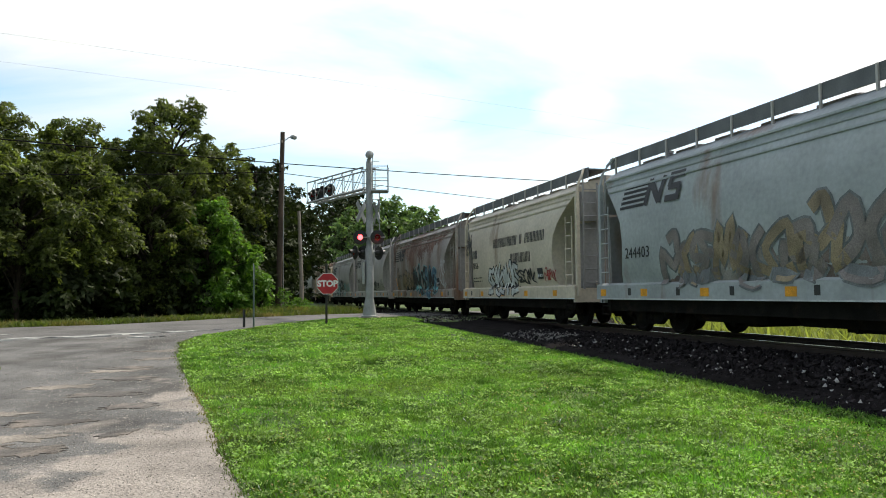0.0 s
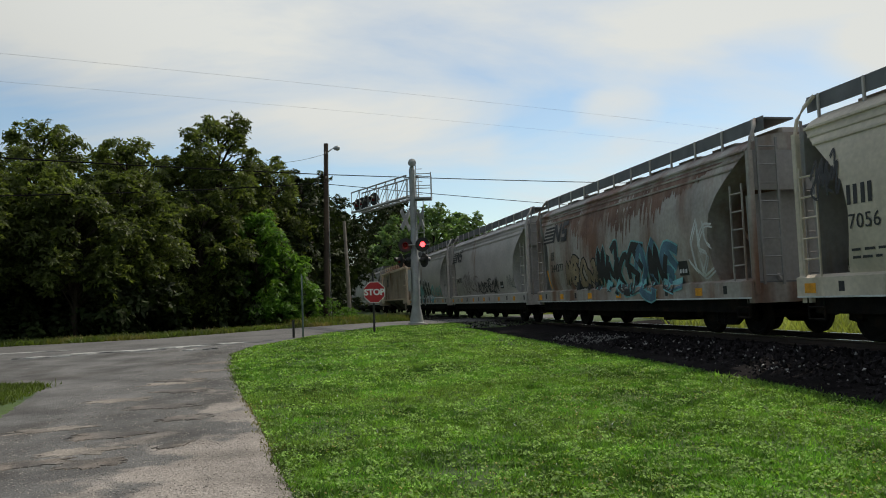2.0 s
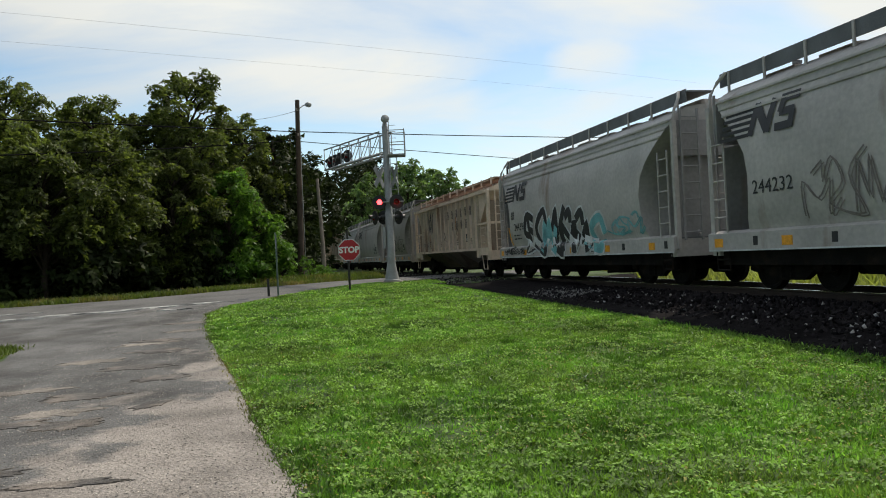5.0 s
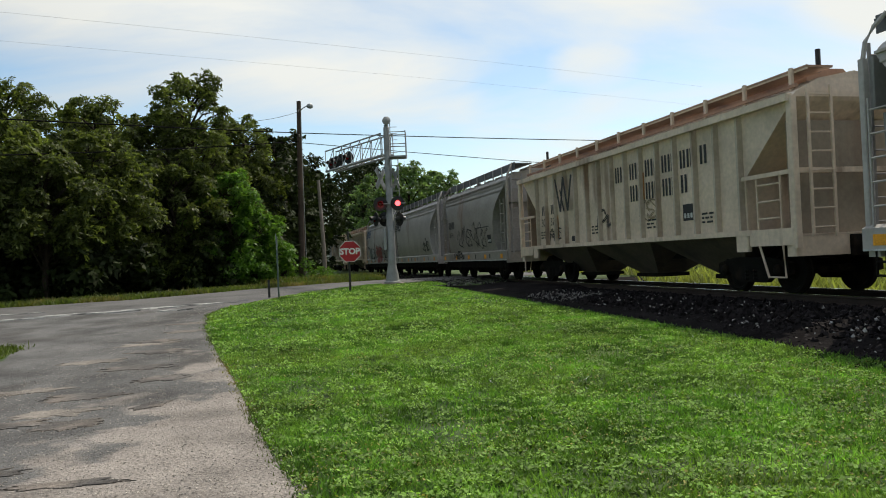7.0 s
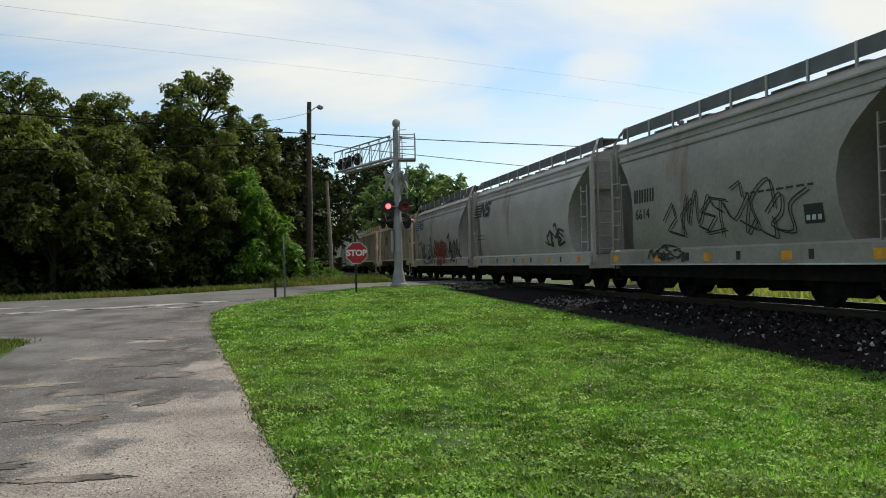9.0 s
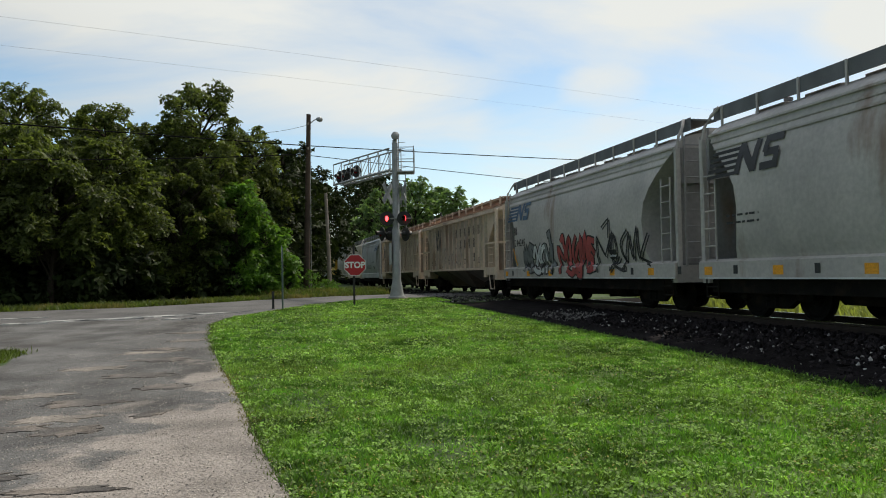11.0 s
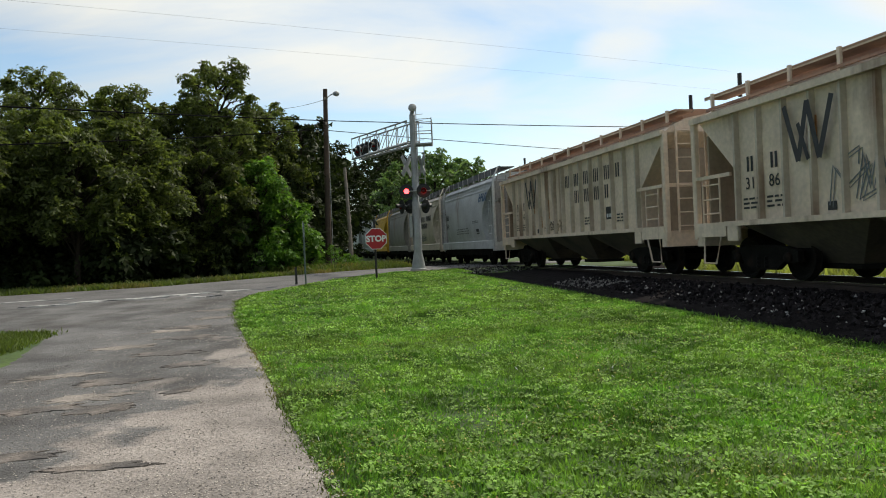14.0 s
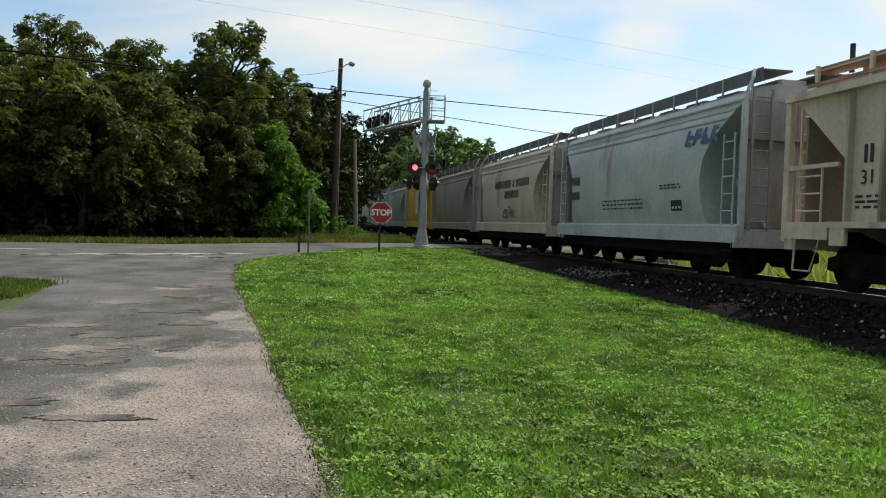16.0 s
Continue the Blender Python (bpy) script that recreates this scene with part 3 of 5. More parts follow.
WOODS = [  # x, y, height, spread, low, material
    (-12.7, 42, 11.7, 2.9, 3.0, LEAF), (-14.8, 43, 10.0, 2.6, 2.0, LEAF), (-21.5, 40, 11.2, 3.4, 2.0, LEAF), (-17.3, 41, 10.2, 3.3, 2.0, LEAF), (-19.4, 44, 10.6, 3.2, 2.0, LEAF),
    (-11.2, 46, 10.0, 2.4, 3.0, LEAF), (-25.5, 38, 11.0, 3.6, 1.5, LEAF), (-30, 36, 10.5, 3.8, 1.5, LEAF), (-34, 32, 10, 4, 1.5, LEAF),
    (-17.8, 32.3, 7.4, 2.9, 2.6, LEAF), (-14.7, 34, 7.3, 2.6, 2.2, LEAF), (-21.6, 31.4, 7.8, 3.0, 2.6, LEAF), (-15.4, 31.2, 6.3, 2.4, 2.0, LEAF), (-19.2, 29.6, 6.5, 2.6, 2.0, LEAF), (-12.8, 39, 7.2, 2.4, 0.3, LEAF),
    (-10.6, 41, 6.2, 2.2, 0.3, LEAF_LIGHT), (-9.4, 42.5, 4.3, 1.7, 0.1, LEAF_LIGHT), (-10.9, 57, 10.9, 3.2, 1.0, LEAF_SHADE), (-13.6, 60, 11.0, 3.4, 1.0, LEAF_SHADE),
    (-11.2, 70, 10.0, 3.0, 0.5, LEAF_SHADE), (-11.5, 52, 8.0, 2.6, 0.5, LEAF_SHADE), (-13.8, 80, 11.0, 3.2, 0.5, LEAF_SHADE), (-19.5, 100, 13.5, 4.0, 0.5, LEAF_SHADE), (-15.9, 90, 13.0, 3.5, 0.5, LEAF_SHADE), (-9.9, 50, 9.5, 2.4, 1.0, LEAF_SHADE), (-18.0, 158, 21.0, 5.2, 1.0, LEAF_SHADE), (-22.5, 172, 20.5, 5.5, 1.0, LEAF_SHADE), (-15, 50, 10.0, 3.2, 1.0, LEAF_SHADE),
    (-7.0, 104, 13.0, 4.2, 1.0, LEAF_HAZE), (-2.8, 100, 13.6, 4.0, 1.0, LEAF_HAZE), (2.2, 98, 12.0, 3.8, 1.0, LEAF_HAZE), (6.5, 102, 10.0, 3.8, 1.0, LEAF_HAZE),
    (-9.5, 120, 15.0, 4.5, 1.0, LEAF_SHADE), (-9.0, 131, 18.5, 4.8, 1.0, LEAF_SHADE), (-7.0, 126, 15.0, 4.6, 1.0, LEAF_HAZE), (-11.5, 141, 19.5, 5.0, 1.0, LEAF_SHADE),
    (-5.0, 110, 14.0, 4.2, 1.0, LEAF_HAZE), (-14, 149, 20, 5, 1.0, LEAF_SHADE), (0, 106, 13.0, 4.2, 1.0, LEAF_HAZE),
]
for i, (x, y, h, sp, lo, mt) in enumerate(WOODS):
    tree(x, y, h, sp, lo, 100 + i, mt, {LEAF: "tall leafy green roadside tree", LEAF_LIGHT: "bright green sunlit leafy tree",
                                          LEAF_SHADE: "leafy tree in shade-darkened green", LEAF_HAZE: "leafy tree in haze-paled green in the distance"}[mt],
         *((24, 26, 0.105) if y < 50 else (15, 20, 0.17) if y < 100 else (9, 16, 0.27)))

SHRUB = material("pale_shrub_leaf", (0.17, 0.20, 0.07), 0.6, var=0.3, scale=0.6, fine=3, bump=0, island=0.4, trans=0.45)
for i, (a, n, h) in enumerate(((29.5, 22.0, 1.25), (45, 21.0, 1.3), (24, 23.5, 1.2), (37, 22.5, 1.0), (58, 21.0, 1.4), (19.5, 22.0, 1.0))):
    p = at(a, n)
    tree(p.x, p.y, h, 0.85, 0.1, 300 + i, SHRUB, "small pale yellow-green shrub in the field", 30, 14, 0.05, lobes_n=16, name="shrub")

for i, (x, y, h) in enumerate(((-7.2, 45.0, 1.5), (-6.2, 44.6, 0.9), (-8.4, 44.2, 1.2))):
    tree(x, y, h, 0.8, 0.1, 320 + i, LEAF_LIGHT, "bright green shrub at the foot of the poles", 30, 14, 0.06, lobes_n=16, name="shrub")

# ---- far woods and verge weeds ----
rnd = np.random.RandomState(77)
lobes = [((rnd.uniform(-70, 70), rnd.uniform(150, 175), rnd.uniform(1, 9)), rnd.uniform(2, 3.6)) for _ in range(150)]
# near-black leaf masses stand in for the deep shade under the trees
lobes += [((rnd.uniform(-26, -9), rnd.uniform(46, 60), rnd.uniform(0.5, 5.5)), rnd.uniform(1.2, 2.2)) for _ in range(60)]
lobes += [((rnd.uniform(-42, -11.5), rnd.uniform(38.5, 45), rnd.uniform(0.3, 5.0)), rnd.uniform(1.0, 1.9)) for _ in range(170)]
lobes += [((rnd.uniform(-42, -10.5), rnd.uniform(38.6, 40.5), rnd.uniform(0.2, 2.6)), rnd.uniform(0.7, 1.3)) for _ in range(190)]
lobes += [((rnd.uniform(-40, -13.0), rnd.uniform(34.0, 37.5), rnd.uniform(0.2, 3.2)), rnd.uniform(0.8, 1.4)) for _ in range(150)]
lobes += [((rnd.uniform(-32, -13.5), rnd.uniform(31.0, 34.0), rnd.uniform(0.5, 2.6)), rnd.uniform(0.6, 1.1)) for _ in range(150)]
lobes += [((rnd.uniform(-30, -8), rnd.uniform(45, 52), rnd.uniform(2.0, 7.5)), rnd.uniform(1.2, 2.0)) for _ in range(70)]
tagged(part("far_woods", leaf_mesh("far_woods", leaf_cloud(lobes, 9, 16, 0.20, rnd), LEAF_SHADE), LEAF_SHADE), "dense shade-coloured undergrowth and distant woods",
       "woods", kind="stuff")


# ---- utility poles and cables ----
def cable(p0, p1, sag, r=0.014):
    pts = []
    for i in range(17):
        k = i / 16
        q = Vector(p0).lerp(Vector(p1), k)
        q.z -= sag * 4 * k * (1 - k)
        pts.append(q)
    return tagged(part("overhead_cable", Geo().tube(pts, r, 5), WIRE), "thin black overhead cable", "cable", "overhead cables")


def utility_pole():
    z0 = ground_z(-7.75, 46)
    t = thing("utility_pole", "brown wooden utility pole with a street light arm", "utility pole", m=Matrix.Translation((-7.75, 46, z0)))
    part("pole", Geo().tube([(0, 0, -0.2), (0.10, 0, 5), (0.22, 0, 11.18 - z0)], 0.19, 12, 0.13), WOOD, t, smooth=True)
    part("light_arm", Geo().tube([(0.2, 0, 9.7), (0.35, -0.1, 10.05), (0.6, -0.2, 10.2), (0.78, -0.25, 10.22)], 0.028, 6), GALV, t, smooth=True)
    part("lamp_head", Geo().lathe([(0, 0.05), (0.08, 0.12), (0.25, 0.16), (0.36, 0.10), (0.40, 0.02)], (0.70, -0.22, 10.24), (1, -0.2, -0.12), 10), GALV, t,
         "grey street lamp head", smooth=True)
    part("conduit", Geo().tube([(0.30, -0.16, 0), (0.33, -0.16, 9.6)], 0.02, 5), GALV, t)
    for z in (8.45, 9.9):
        part("insulator", Geo().lathe([(0, 0.03), (0.04, 0.06), (0.08, 0.04), (0.12, 0.06), (0.16, 0.02)], (0.2, -0.16, z), (0, 0, 1), 8), GREYWOOD, t)


utility_pole()
lp = thing("old_pole", "short leaning weathered grey wooden pole", "utility pole", m=Matrix.Translation((-6.4, 46, ground_z(-6.4, 46))))
part("pole", Geo().tube([(0.0, 0, -0.2), (-0.02, 0, 2), (-0.18, 0, 5.9)], 0.14, 10, 0.09), GREYWOOD, lp, smooth=True)
cable((-19.8, 19, 6.36), (-7.55, 46, 9.32), 0.05, 0.028)
cable((-7.55, 46, 9.32), (22, 62, 9.95), 0.08, 0.028)
cable((-19.9, 19, 4.82), (-7.55, 46, 8.85), 0.22, 0.025)
cable((-7.55, 46, 8.75), (22, 67, 8.05), 0.10, 0.022)
cable((-15.54, 62, 13.21), (-7.51, 46, 10.58), 0.25, 0.012)
cable((-12.5, 12.5, 6.62), (12, 34, 8.6), -0.1, 0.0019)
cable((-12.5, 12.5, 6.08), (12, 34, 7.75), -0.1, 0.0015)


# ---- crossing signal ----
def crossing_signal():
    bx, by, bz = -1.77, 33.0, 0.60
    t = thing("crossing_signal", "silver cantilever railway crossing signal with red flashing lights", "crossing signal", m=Matrix.Translation((bx, by, bz)))
    part("foundation", Geo().box(-0.45, 0.45, -0.45, 0.45, -0.3, 0.06, 0.03), GREYWOOD, t, "concrete footing")
    part("base", Geo().lathe([(0.06, 0.36), (0.12, 0.36), (0.14, 0.30), (0.75, 0.19), (0.85, 0.17)], (0, 0, 0), (0, 0, 1), 16), GALV, t, "flared cast base", smooth=True)
    part("mast", Geo().lathe([(0.7, 0.18), (2.9, 0.175), (2.98, 0.14), (6.6, 0.125)], (0, 0, 0), (0, 0, 1), 16), GALV, t, smooth=True)
    part("junction_box", Geo().box(-0.30, -0.17, -0.22, 0.05, 1.45, 2.35, 0.02), GALV, t, "grey junction box")
    part("mast_cap", Geo().lathe([(6.6, 0.13), (6.65, 0.10), (6.72, 0.10), (6.74, 0.05)], (0, 0, 0), (0, 0, 1), 12), GALV, t, smooth=True)
    part("bell", Geo().lathe([(0, 0.05), (0.05, 0.15), (0.10, 0.17), (0.2, 0.17), (0.24, 0.1), (0.27, 0.03)], (0, -0.02, 6.86), (0.2, -1, 0.1), 14), GALV, t, "round warning bell",
         smooth=True)
    # truss arm over the road
    e0, e1 = Vector((0, 0, 0)), Vector((-3.13, 6.0, 0))
    side = Vector((6.0, 3.13, 0)).normalized() * 0.28
    zb, zt = 5.42, 6.35
    arm = Geo()
    for s in (-1, 1):
        arm.tube([e0 + side * s + Vector((0, 0, zb)), e1 + side * s + Vector((0, 0, zb + 0.12))], 0.055, 6)
        arm.tube([e0 + side * s + Vector((0, 0, zt)), e1 + side * s + Vector((0, 0, zt + 0.2))], 0.035, 6)
        for i in range(7):
            k0 = i / 6
            p = e0.lerp(e1, k0) + side * s
            arm.tube([p + Vector((0, 0, zb + 0.12 * k0)), p + Vector((0, 0, zt + 0.2 * k0))], 0.02, 5)
            if i < 6:
                q = e0.lerp(e1, (i + 1) / 6) + side * s
                arm.tube([p + Vector((0, 0, zt + 0.2 * k0)), q + Vector((0, 0, zb + 0.12 * k0))], 0.016, 5)
    part("truss_arm", arm, GALV, t, "open lattice arm", smooth=True)
    walkway = part("walkway", Geo().tube([Vector((0, 0, zb + 0.05)), e1 + Vector((0, 0, zb + 0.17))], 0.03, 5), GALV, t, "narrow grated walkway in the arm")
    for i in range(18):
        p = e0.lerp(e1, i / 17) + Vector((0, 0, zb + 0.07 + 0.12 * i / 17))
        part("walkway_bar", Geo().tube([p - side, p + side], 0.02, 4), GALV, walkway)
    # cage behind the mast
    c = [Vector((0.10, 0.35, 0)), Vector((0.10, -0.45, 0)), Vector((0.80, -0.45, 0)), Vector((0.80, 0.35, 0))]
    cage = part("cage_floor", Geo().box(0.1, 0.8, -0.45, 0.35, 5.30, 5.36), GALV, t, "service platform beside the mast")
    for z in (5.85, 6.35):
        for i in range(4):
            part("cage_rail", Geo().tube([c[i] + Vector((0, 0, z)), c[(i + 1) % 4] + Vector((0, 0, z))], 0.018, 5), GALV, cage)
    for i in range(4):
        part("cage_post", Geo().tube([c[i] + Vector((0, 0, 5.35)), c[i] + Vector((0, 0, 6.4))], 0.02, 5), GALV, cage)
    ld = Geo()
    for x in (0.16, 0.44):
        ld.tube([(x, -0.1, 3.0), (x, -0.1, 6.9 if x < 0.3 else 5.4)], 0.018, 5)
    for i in range(14):
        ld.tube([(0.16, -0.1, 3.1 + i * 0.27), (0.44, -0.1, 3.1 + i * 0.27)], 0.012, 4)
    part("ladder", ld, GALV, t)
    # crossbucks: edge-on pair
    for k, (cx, yaw) in enumerate(((-0.33, 62), (0.32, -68))):
        gb = Geo()
        for sgn in (-1, 1):
            d = Vector((math.cos(radians(50)) * math.cos(radians(yaw)), math.cos(radians(50)) * math.sin(radians(yaw)), sgn * math.sin(radians(50)))) * 0.52
            b = Vector((-math.sin(radians(50)) * math.cos(radians(yaw)), -math.sin(radians(50)) * math.sin(radians(yaw)), sgn * math.cos(radians(50)))) * 0.115
            th = Vector((-math.sin(radians(yaw)), math.cos(radians(yaw)), 0)) * 0.012
            o = Vector((cx, -0.12 - 0.015 * sgn, 4.45))
            vs = [o + sd * d + sb * b + sth * th for sth in (-1, 1) for sd, sb in ((-1, -1), (1, -1), (1, 1), (-1, 1))]
            gb.add(vs, [(3, 2, 1, 0), (4, 5, 6, 7), (0, 1, 5, 4), (1, 2, 6, 5), (2, 3, 7, 6), (3, 0, 4, 7)])
        part("crossbuck", gb, GALV, t, "weathered pale crossed sign boards")
    # flashing lamp pairs
    part("crossarm", Geo().tube([(-0.62, -0.24, 3.38), (0.66, -0.24, 3.38)], 0.03, 8).tube([(0, -0.24, 3.38), (0, 0, 3.38)], 0.05, 8), GALV, t)
    part("crossarm", Geo().tube([(-0.75, 0.05, 2.78), (0.6, 0.05, 2.78)], 0.03, 8), GALV, t)
    lenses = []

    def lamp(x, y, z, yaw, lit):
        m = pose(x, y, z, 0, 0, yaw)
        back = Geo().lathe([(0, 0.30), (0.012, 0.30), (0.012, 0.30)], (0, 0.02, 0), (0, 1, 0), 20)
        body = part("lamp_background", back, BLACKP, t, "round black background disc", m=m)
        part("lamp_housing", Geo().lathe([(0.03, 0.12), (0.12, 0.12), (0.20, 0.07), (0.22, 0.02)], (0, 0, 0), (0, 1, 0), 14), BLACKP, body, smooth=True)
        hood = Geo()
        ring = [(-0.115 * 1.05 * math.cos(a), 0.115 * 1.05 * math.sin(a)) for a in np.linspace(-0.35, math.pi + 0.35, 15)]
        vs = [(p[0], -0.26 + 0.05 * (1 - p[1] / 0.12), p[1]) for p in ring] + [(p[0], 0.02, p[1]) for p in ring]
        vs += [(p[0] * 1.06, -0.26 + 0.05 * (1 - p[1] / 0.12), p[1] * 1.06) for p in ring] + [(p[0] * 1.06, 0.02, p[1] * 1.06) for p in ring]
        kk = len(ring)
        hood.add(vs, [(i, i + 1, kk + i + 1, kk + i) for i in range(kk - 1)] + [(2 * kk + i, 2 * kk + i + 1, 3 * kk + i + 1, 3 * kk + i) for i in range(kk - 1)] +
                 [(i, i + 1, 2 * kk + i + 1, 2 * kk + i) for i in range(kk - 1)])
        part("hood", hood, BLACKP, body, smooth=True)
        lens = part("lens", mesh_of("lens", Geo().lathe([(-0.035, 0.02), (-0.03, 0.08), (-0.012, 0.108), (0.0, 0.11), (0.012, 0.108), (0.03, 0.08), (0.035, 0.02)], (0, 0, 0), (0, 1, 0), 18),
                                            RED_OFF, True), RED_OFF, body, "round red glass lens", m=pose(0, -0.045, 0))
        if lit:
            lens.data.materials.append(RED_ON)
            for p in lens.data.polygons:
                p.material_index = 1 if p.center.y < -0.0005 else 0
            lenses.append(lens)
        return lens

    lamp(-0.36, -0.28, 3.38, 4, True)
    lamp(0.36, -0.28, 3.38, 4, True)
    lamp(-0.62, 0.0, 2.76, -62, False)
    lamp(0.42, 0.05, 2.74, 128, False)
    lamp(-0.22, 0.1, 2.76, 150, False)
    # lamps out on the arm
    for k, yw in ((0.99, -40), (0.90, -40), (0.80, 130), (0.66, -40)):
        p = e0.lerp(e1, k)
        lamp(p.x, p.y, 5.95, yw, False)
    return t, lenses


signal_thing, flash_lenses = crossing_signal()


# ---- road signs ----
def stop_sign():
    x, y = -3.12, 28.5
    z0 = ground_z(x, y)
    t = thing("stop_sign", "red octagonal stop sign on a dark steel post in the grass", "road sign", m=pose(x, y, z0, 0, 0, 4))
    part("post", Geo().prism([(-0.04, 0.03), (-0.04, 0.05), (-0.02, 0.05), (-0.01, 0.02), (0.01, 0.02), (0.02, 0.05), (0.04, 0.05), (0.04, 0.03), (0.015, 0.0), (-0.015, 0.0)], 2, -0.3, 2.18),
         BLACKP, t, "dark steel channel post", m=pose(0.04, 0, 0))
    o = 0.385 / math.cos(math.pi / 8)
    part("border", Geo().prism([(o * math.cos(math.pi / 8 + i * math.pi / 4), o * math.sin(math.pi / 8 + i * math.pi / 4)) for i in range(8)], 1, -0.012, -0.004), SIGNWHITE, t,
         "white rim", m=pose(0.08, 0, 1.46))
    o *= 0.94
    part("face", Geo().prism([(o * math.cos(math.pi / 8 + i * math.pi / 4), o * math.sin(math.pi / 8 + i * math.pi / 4)) for i in range(8)], 1, -0.017, -0.013), SIGNRED, t,
         "red octagon face", m=pose(0.08, 0, 1.46))
    lettering("word", "STOP", 0.305, SIGNWHITE, t, pose(0.08, -0.020, 1.455, 90, 0, 0), "white capital letters", 0.98, bold=0.012)


stop_sign()
z0 = ground_z(-5.28, 26.5)
gp = thing("sign_post", "green steel post with a sign seen edge-on", "sign post", m=Matrix.Translation((-5.28, 26.5, z0)))
part("post", Geo().tube([(0, 0, -0.2), (0, 0, 2.1)], 0.032, 6), GREENPOST, gp)
part("sign_plate", Geo().box(-0.012, 0.012, -0.3, 0.3, 1.62, 2.16, 0.004), GALV, gp, "sign plate edge-on", m=pose(-0.02, 0, 0, 0, 0, 11.3))
bp = thing("marker_post", "short dark post beside the road", "post", m=Matrix.Translation((-5.6, 26.5, ground_z(-5.6, 26.5))))
part("post", Geo().tube([(0, 0, -0.2), (0, 0, 0.62)], 0.045, 8, 0.04), BLACKP, bp)


# ---- grass, clover and weeds ----
LAWN_A = [-6, 0, 5.8, 7.7, 10.8, 13.8, 17.8, 21.6, 23.9, 26.2, 29.5, 32.1, 34]
LAWN_N = [0.80, 0.58, 0.22, -0.02, -0.32, -0.68, -1.1, -1.25, -0.8, 0.4, 1.9, 3.9, 5.5]


def blades(name, spots, height, width, mat, label, category, seed):
    """Single-blade triangles at spots (n, a)."""
    rnd = np.random.RandomState(seed)
    k = len(spots)
    P = np.array([tuple(at(a, n)) for n, a in spots])
    P[:, 2] = [ground_z(x, y) for x, y in P[:, :2]]
    th = rnd.rand(k) * 6.283
    h = height * (0.5 + rnd.rand(k))
    wd = width * (0.6 + 0.8 * rnd.rand(k))
    lean = rnd.normal(size=(k, 2)) * 0.5
    d = np.stack([np.cos(th) * wd, np.sin(th) * wd, np.zeros(k)], axis=1)
    top = P + np.stack([lean[:, 0] * h, lean[:, 1] * h, h], axis=1)
    vs = np.stack([P - d, P + d, top], axis=1)
    me = bpy.data.meshes.new(name)
    me.vertices.add(k * 3)
    me.vertices.foreach_set("co", vs.reshape(-1))
    me.loops.add(k * 3)
    me.loops.foreach_set("vertex_index", np.arange(k * 3, dtype=np.int32))
    me.polygons.add(k)
    me.polygons.foreach_set("loop_start", np.arange(0, k * 3, 3, dtype=np.int32))
    me.update(calc_edges=True)
    me.materials.append(mat)
    return tagged(part(name, me, mat), label, category, kind="stuff")


rnd = np.random.RandomState(5)
STRAW = material("straw", (0.30, 0.27, 0.09), 0.9, var=0.3, scale=2, fine=5, bump=0, island=0.5, trans=0.2)
CLOVER = material("clover_leaf", (0.172, 0.300, 0.056), 0.75, var=0.4, scale=0.7, fine=3, bump=0, island=0.6, trans=0.3)


def lawn_spots(count, a0, a1, bias, clump=0.0):
    out = []
    while len(out) < count:
        a = a0 + (a1 - a0) * rnd.rand() ** bias
        lo = float(np.interp(a, LAWN_A, LAWN_N))
        n = rnd.uniform(lo - 0.03, 7.3)
        p = at(a, n)
        if abs(p.x) < 0.72 * p.y + 1.5 and noise.noise(Vector((n * 0.9, a * 0.9, 2))) > rnd.uniform(-1.0, 0.15):
            if clump and noise.noise(Vector((n * clump, a * clump, 5))) + 0.5 * noise.noise(Vector((n * clump * 2.3, a * clump * 2.3, 8))) < rnd.uniform(-0.25, 0.45):
                continue
            out.append((n, a))
    return out


blades("lawn_grass", lawn_spots(170000, 3.5, 14, 1.2), 0.030, 0.0075, BLADE, "short mown green lawn grass", "grass", 1)
blades("lawn_tufts", lawn_spots(45000, 3.5, 18, 1.25, 2.6), 0.060, 0.008, BLADE, "taller lush tufts in the lawn", "grass", 12)
blades("far_lawn_grass", lawn_spots(90000, 12, 33, 1.3), 0.045, 0.014, BLADE, "short mown green lawn grass", "grass", 2)


def flat_leaves(name, spots, size, mat, label, category, seed):
    """Small leaves held nearly level just over the ground."""
    rd = np.random.RandomState(seed)
    k = len(spots)
    P = np.array([tuple(at(a, n)) for n, a in spots])
    P[:, 2] = [ground_z(x, y) for x, y in P[:, :2]]
    P[:, 2] += 0.012 + 0.03 * rd.rand(k)
    th = rd.rand(k) * 6.283
    s_ = size * (0.6 + 0.8 * rd.rand(k))
    t1 = np.stack([np.cos(th), np.sin(th), rd.normal(size=k) * 0.45], axis=1) * s_[:, None]
    t2 = np.stack([-np.sin(th), np.cos(th), rd.normal(size=k) * 0.45], axis=1) * s_[:, None] * 0.8
    return tagged(part(name, leaf_mesh(name, np.stack([P - t1, P - t2, P + t1, P + t2], axis=1), mat), mat), label, category, kind="stuff")


flat_leaves("clover", lawn_spots(90000, 3.5, 15, 1.3, 4.0), 0.0155, CLOVER, "broad clover leaves in the lawn", "clover", 3)
flat_leaves("far_clover", lawn_spots(34000, 13, 32, 1.2, 2.0), 0.028, CLOVER, "broad clover leaves in the lawn", "clover", 13)
flat_leaves("dry_grass", [q for q in lawn_spots(16000, 3.5, 16, 1.2) if noise.noise(Vector((q[0] * 0.7, q[1] * 0.7, 9))) > 0.05], 0.011, STRAW, "dry straw bits in the lawn", "grass", 23)
blades("clover_flowers", lawn_spots(500, 6, 26, 1.1), 0.035, 0.012, SIGNWHITE, "tiny pale clover flower heads", "flowers", 4)
edge = []
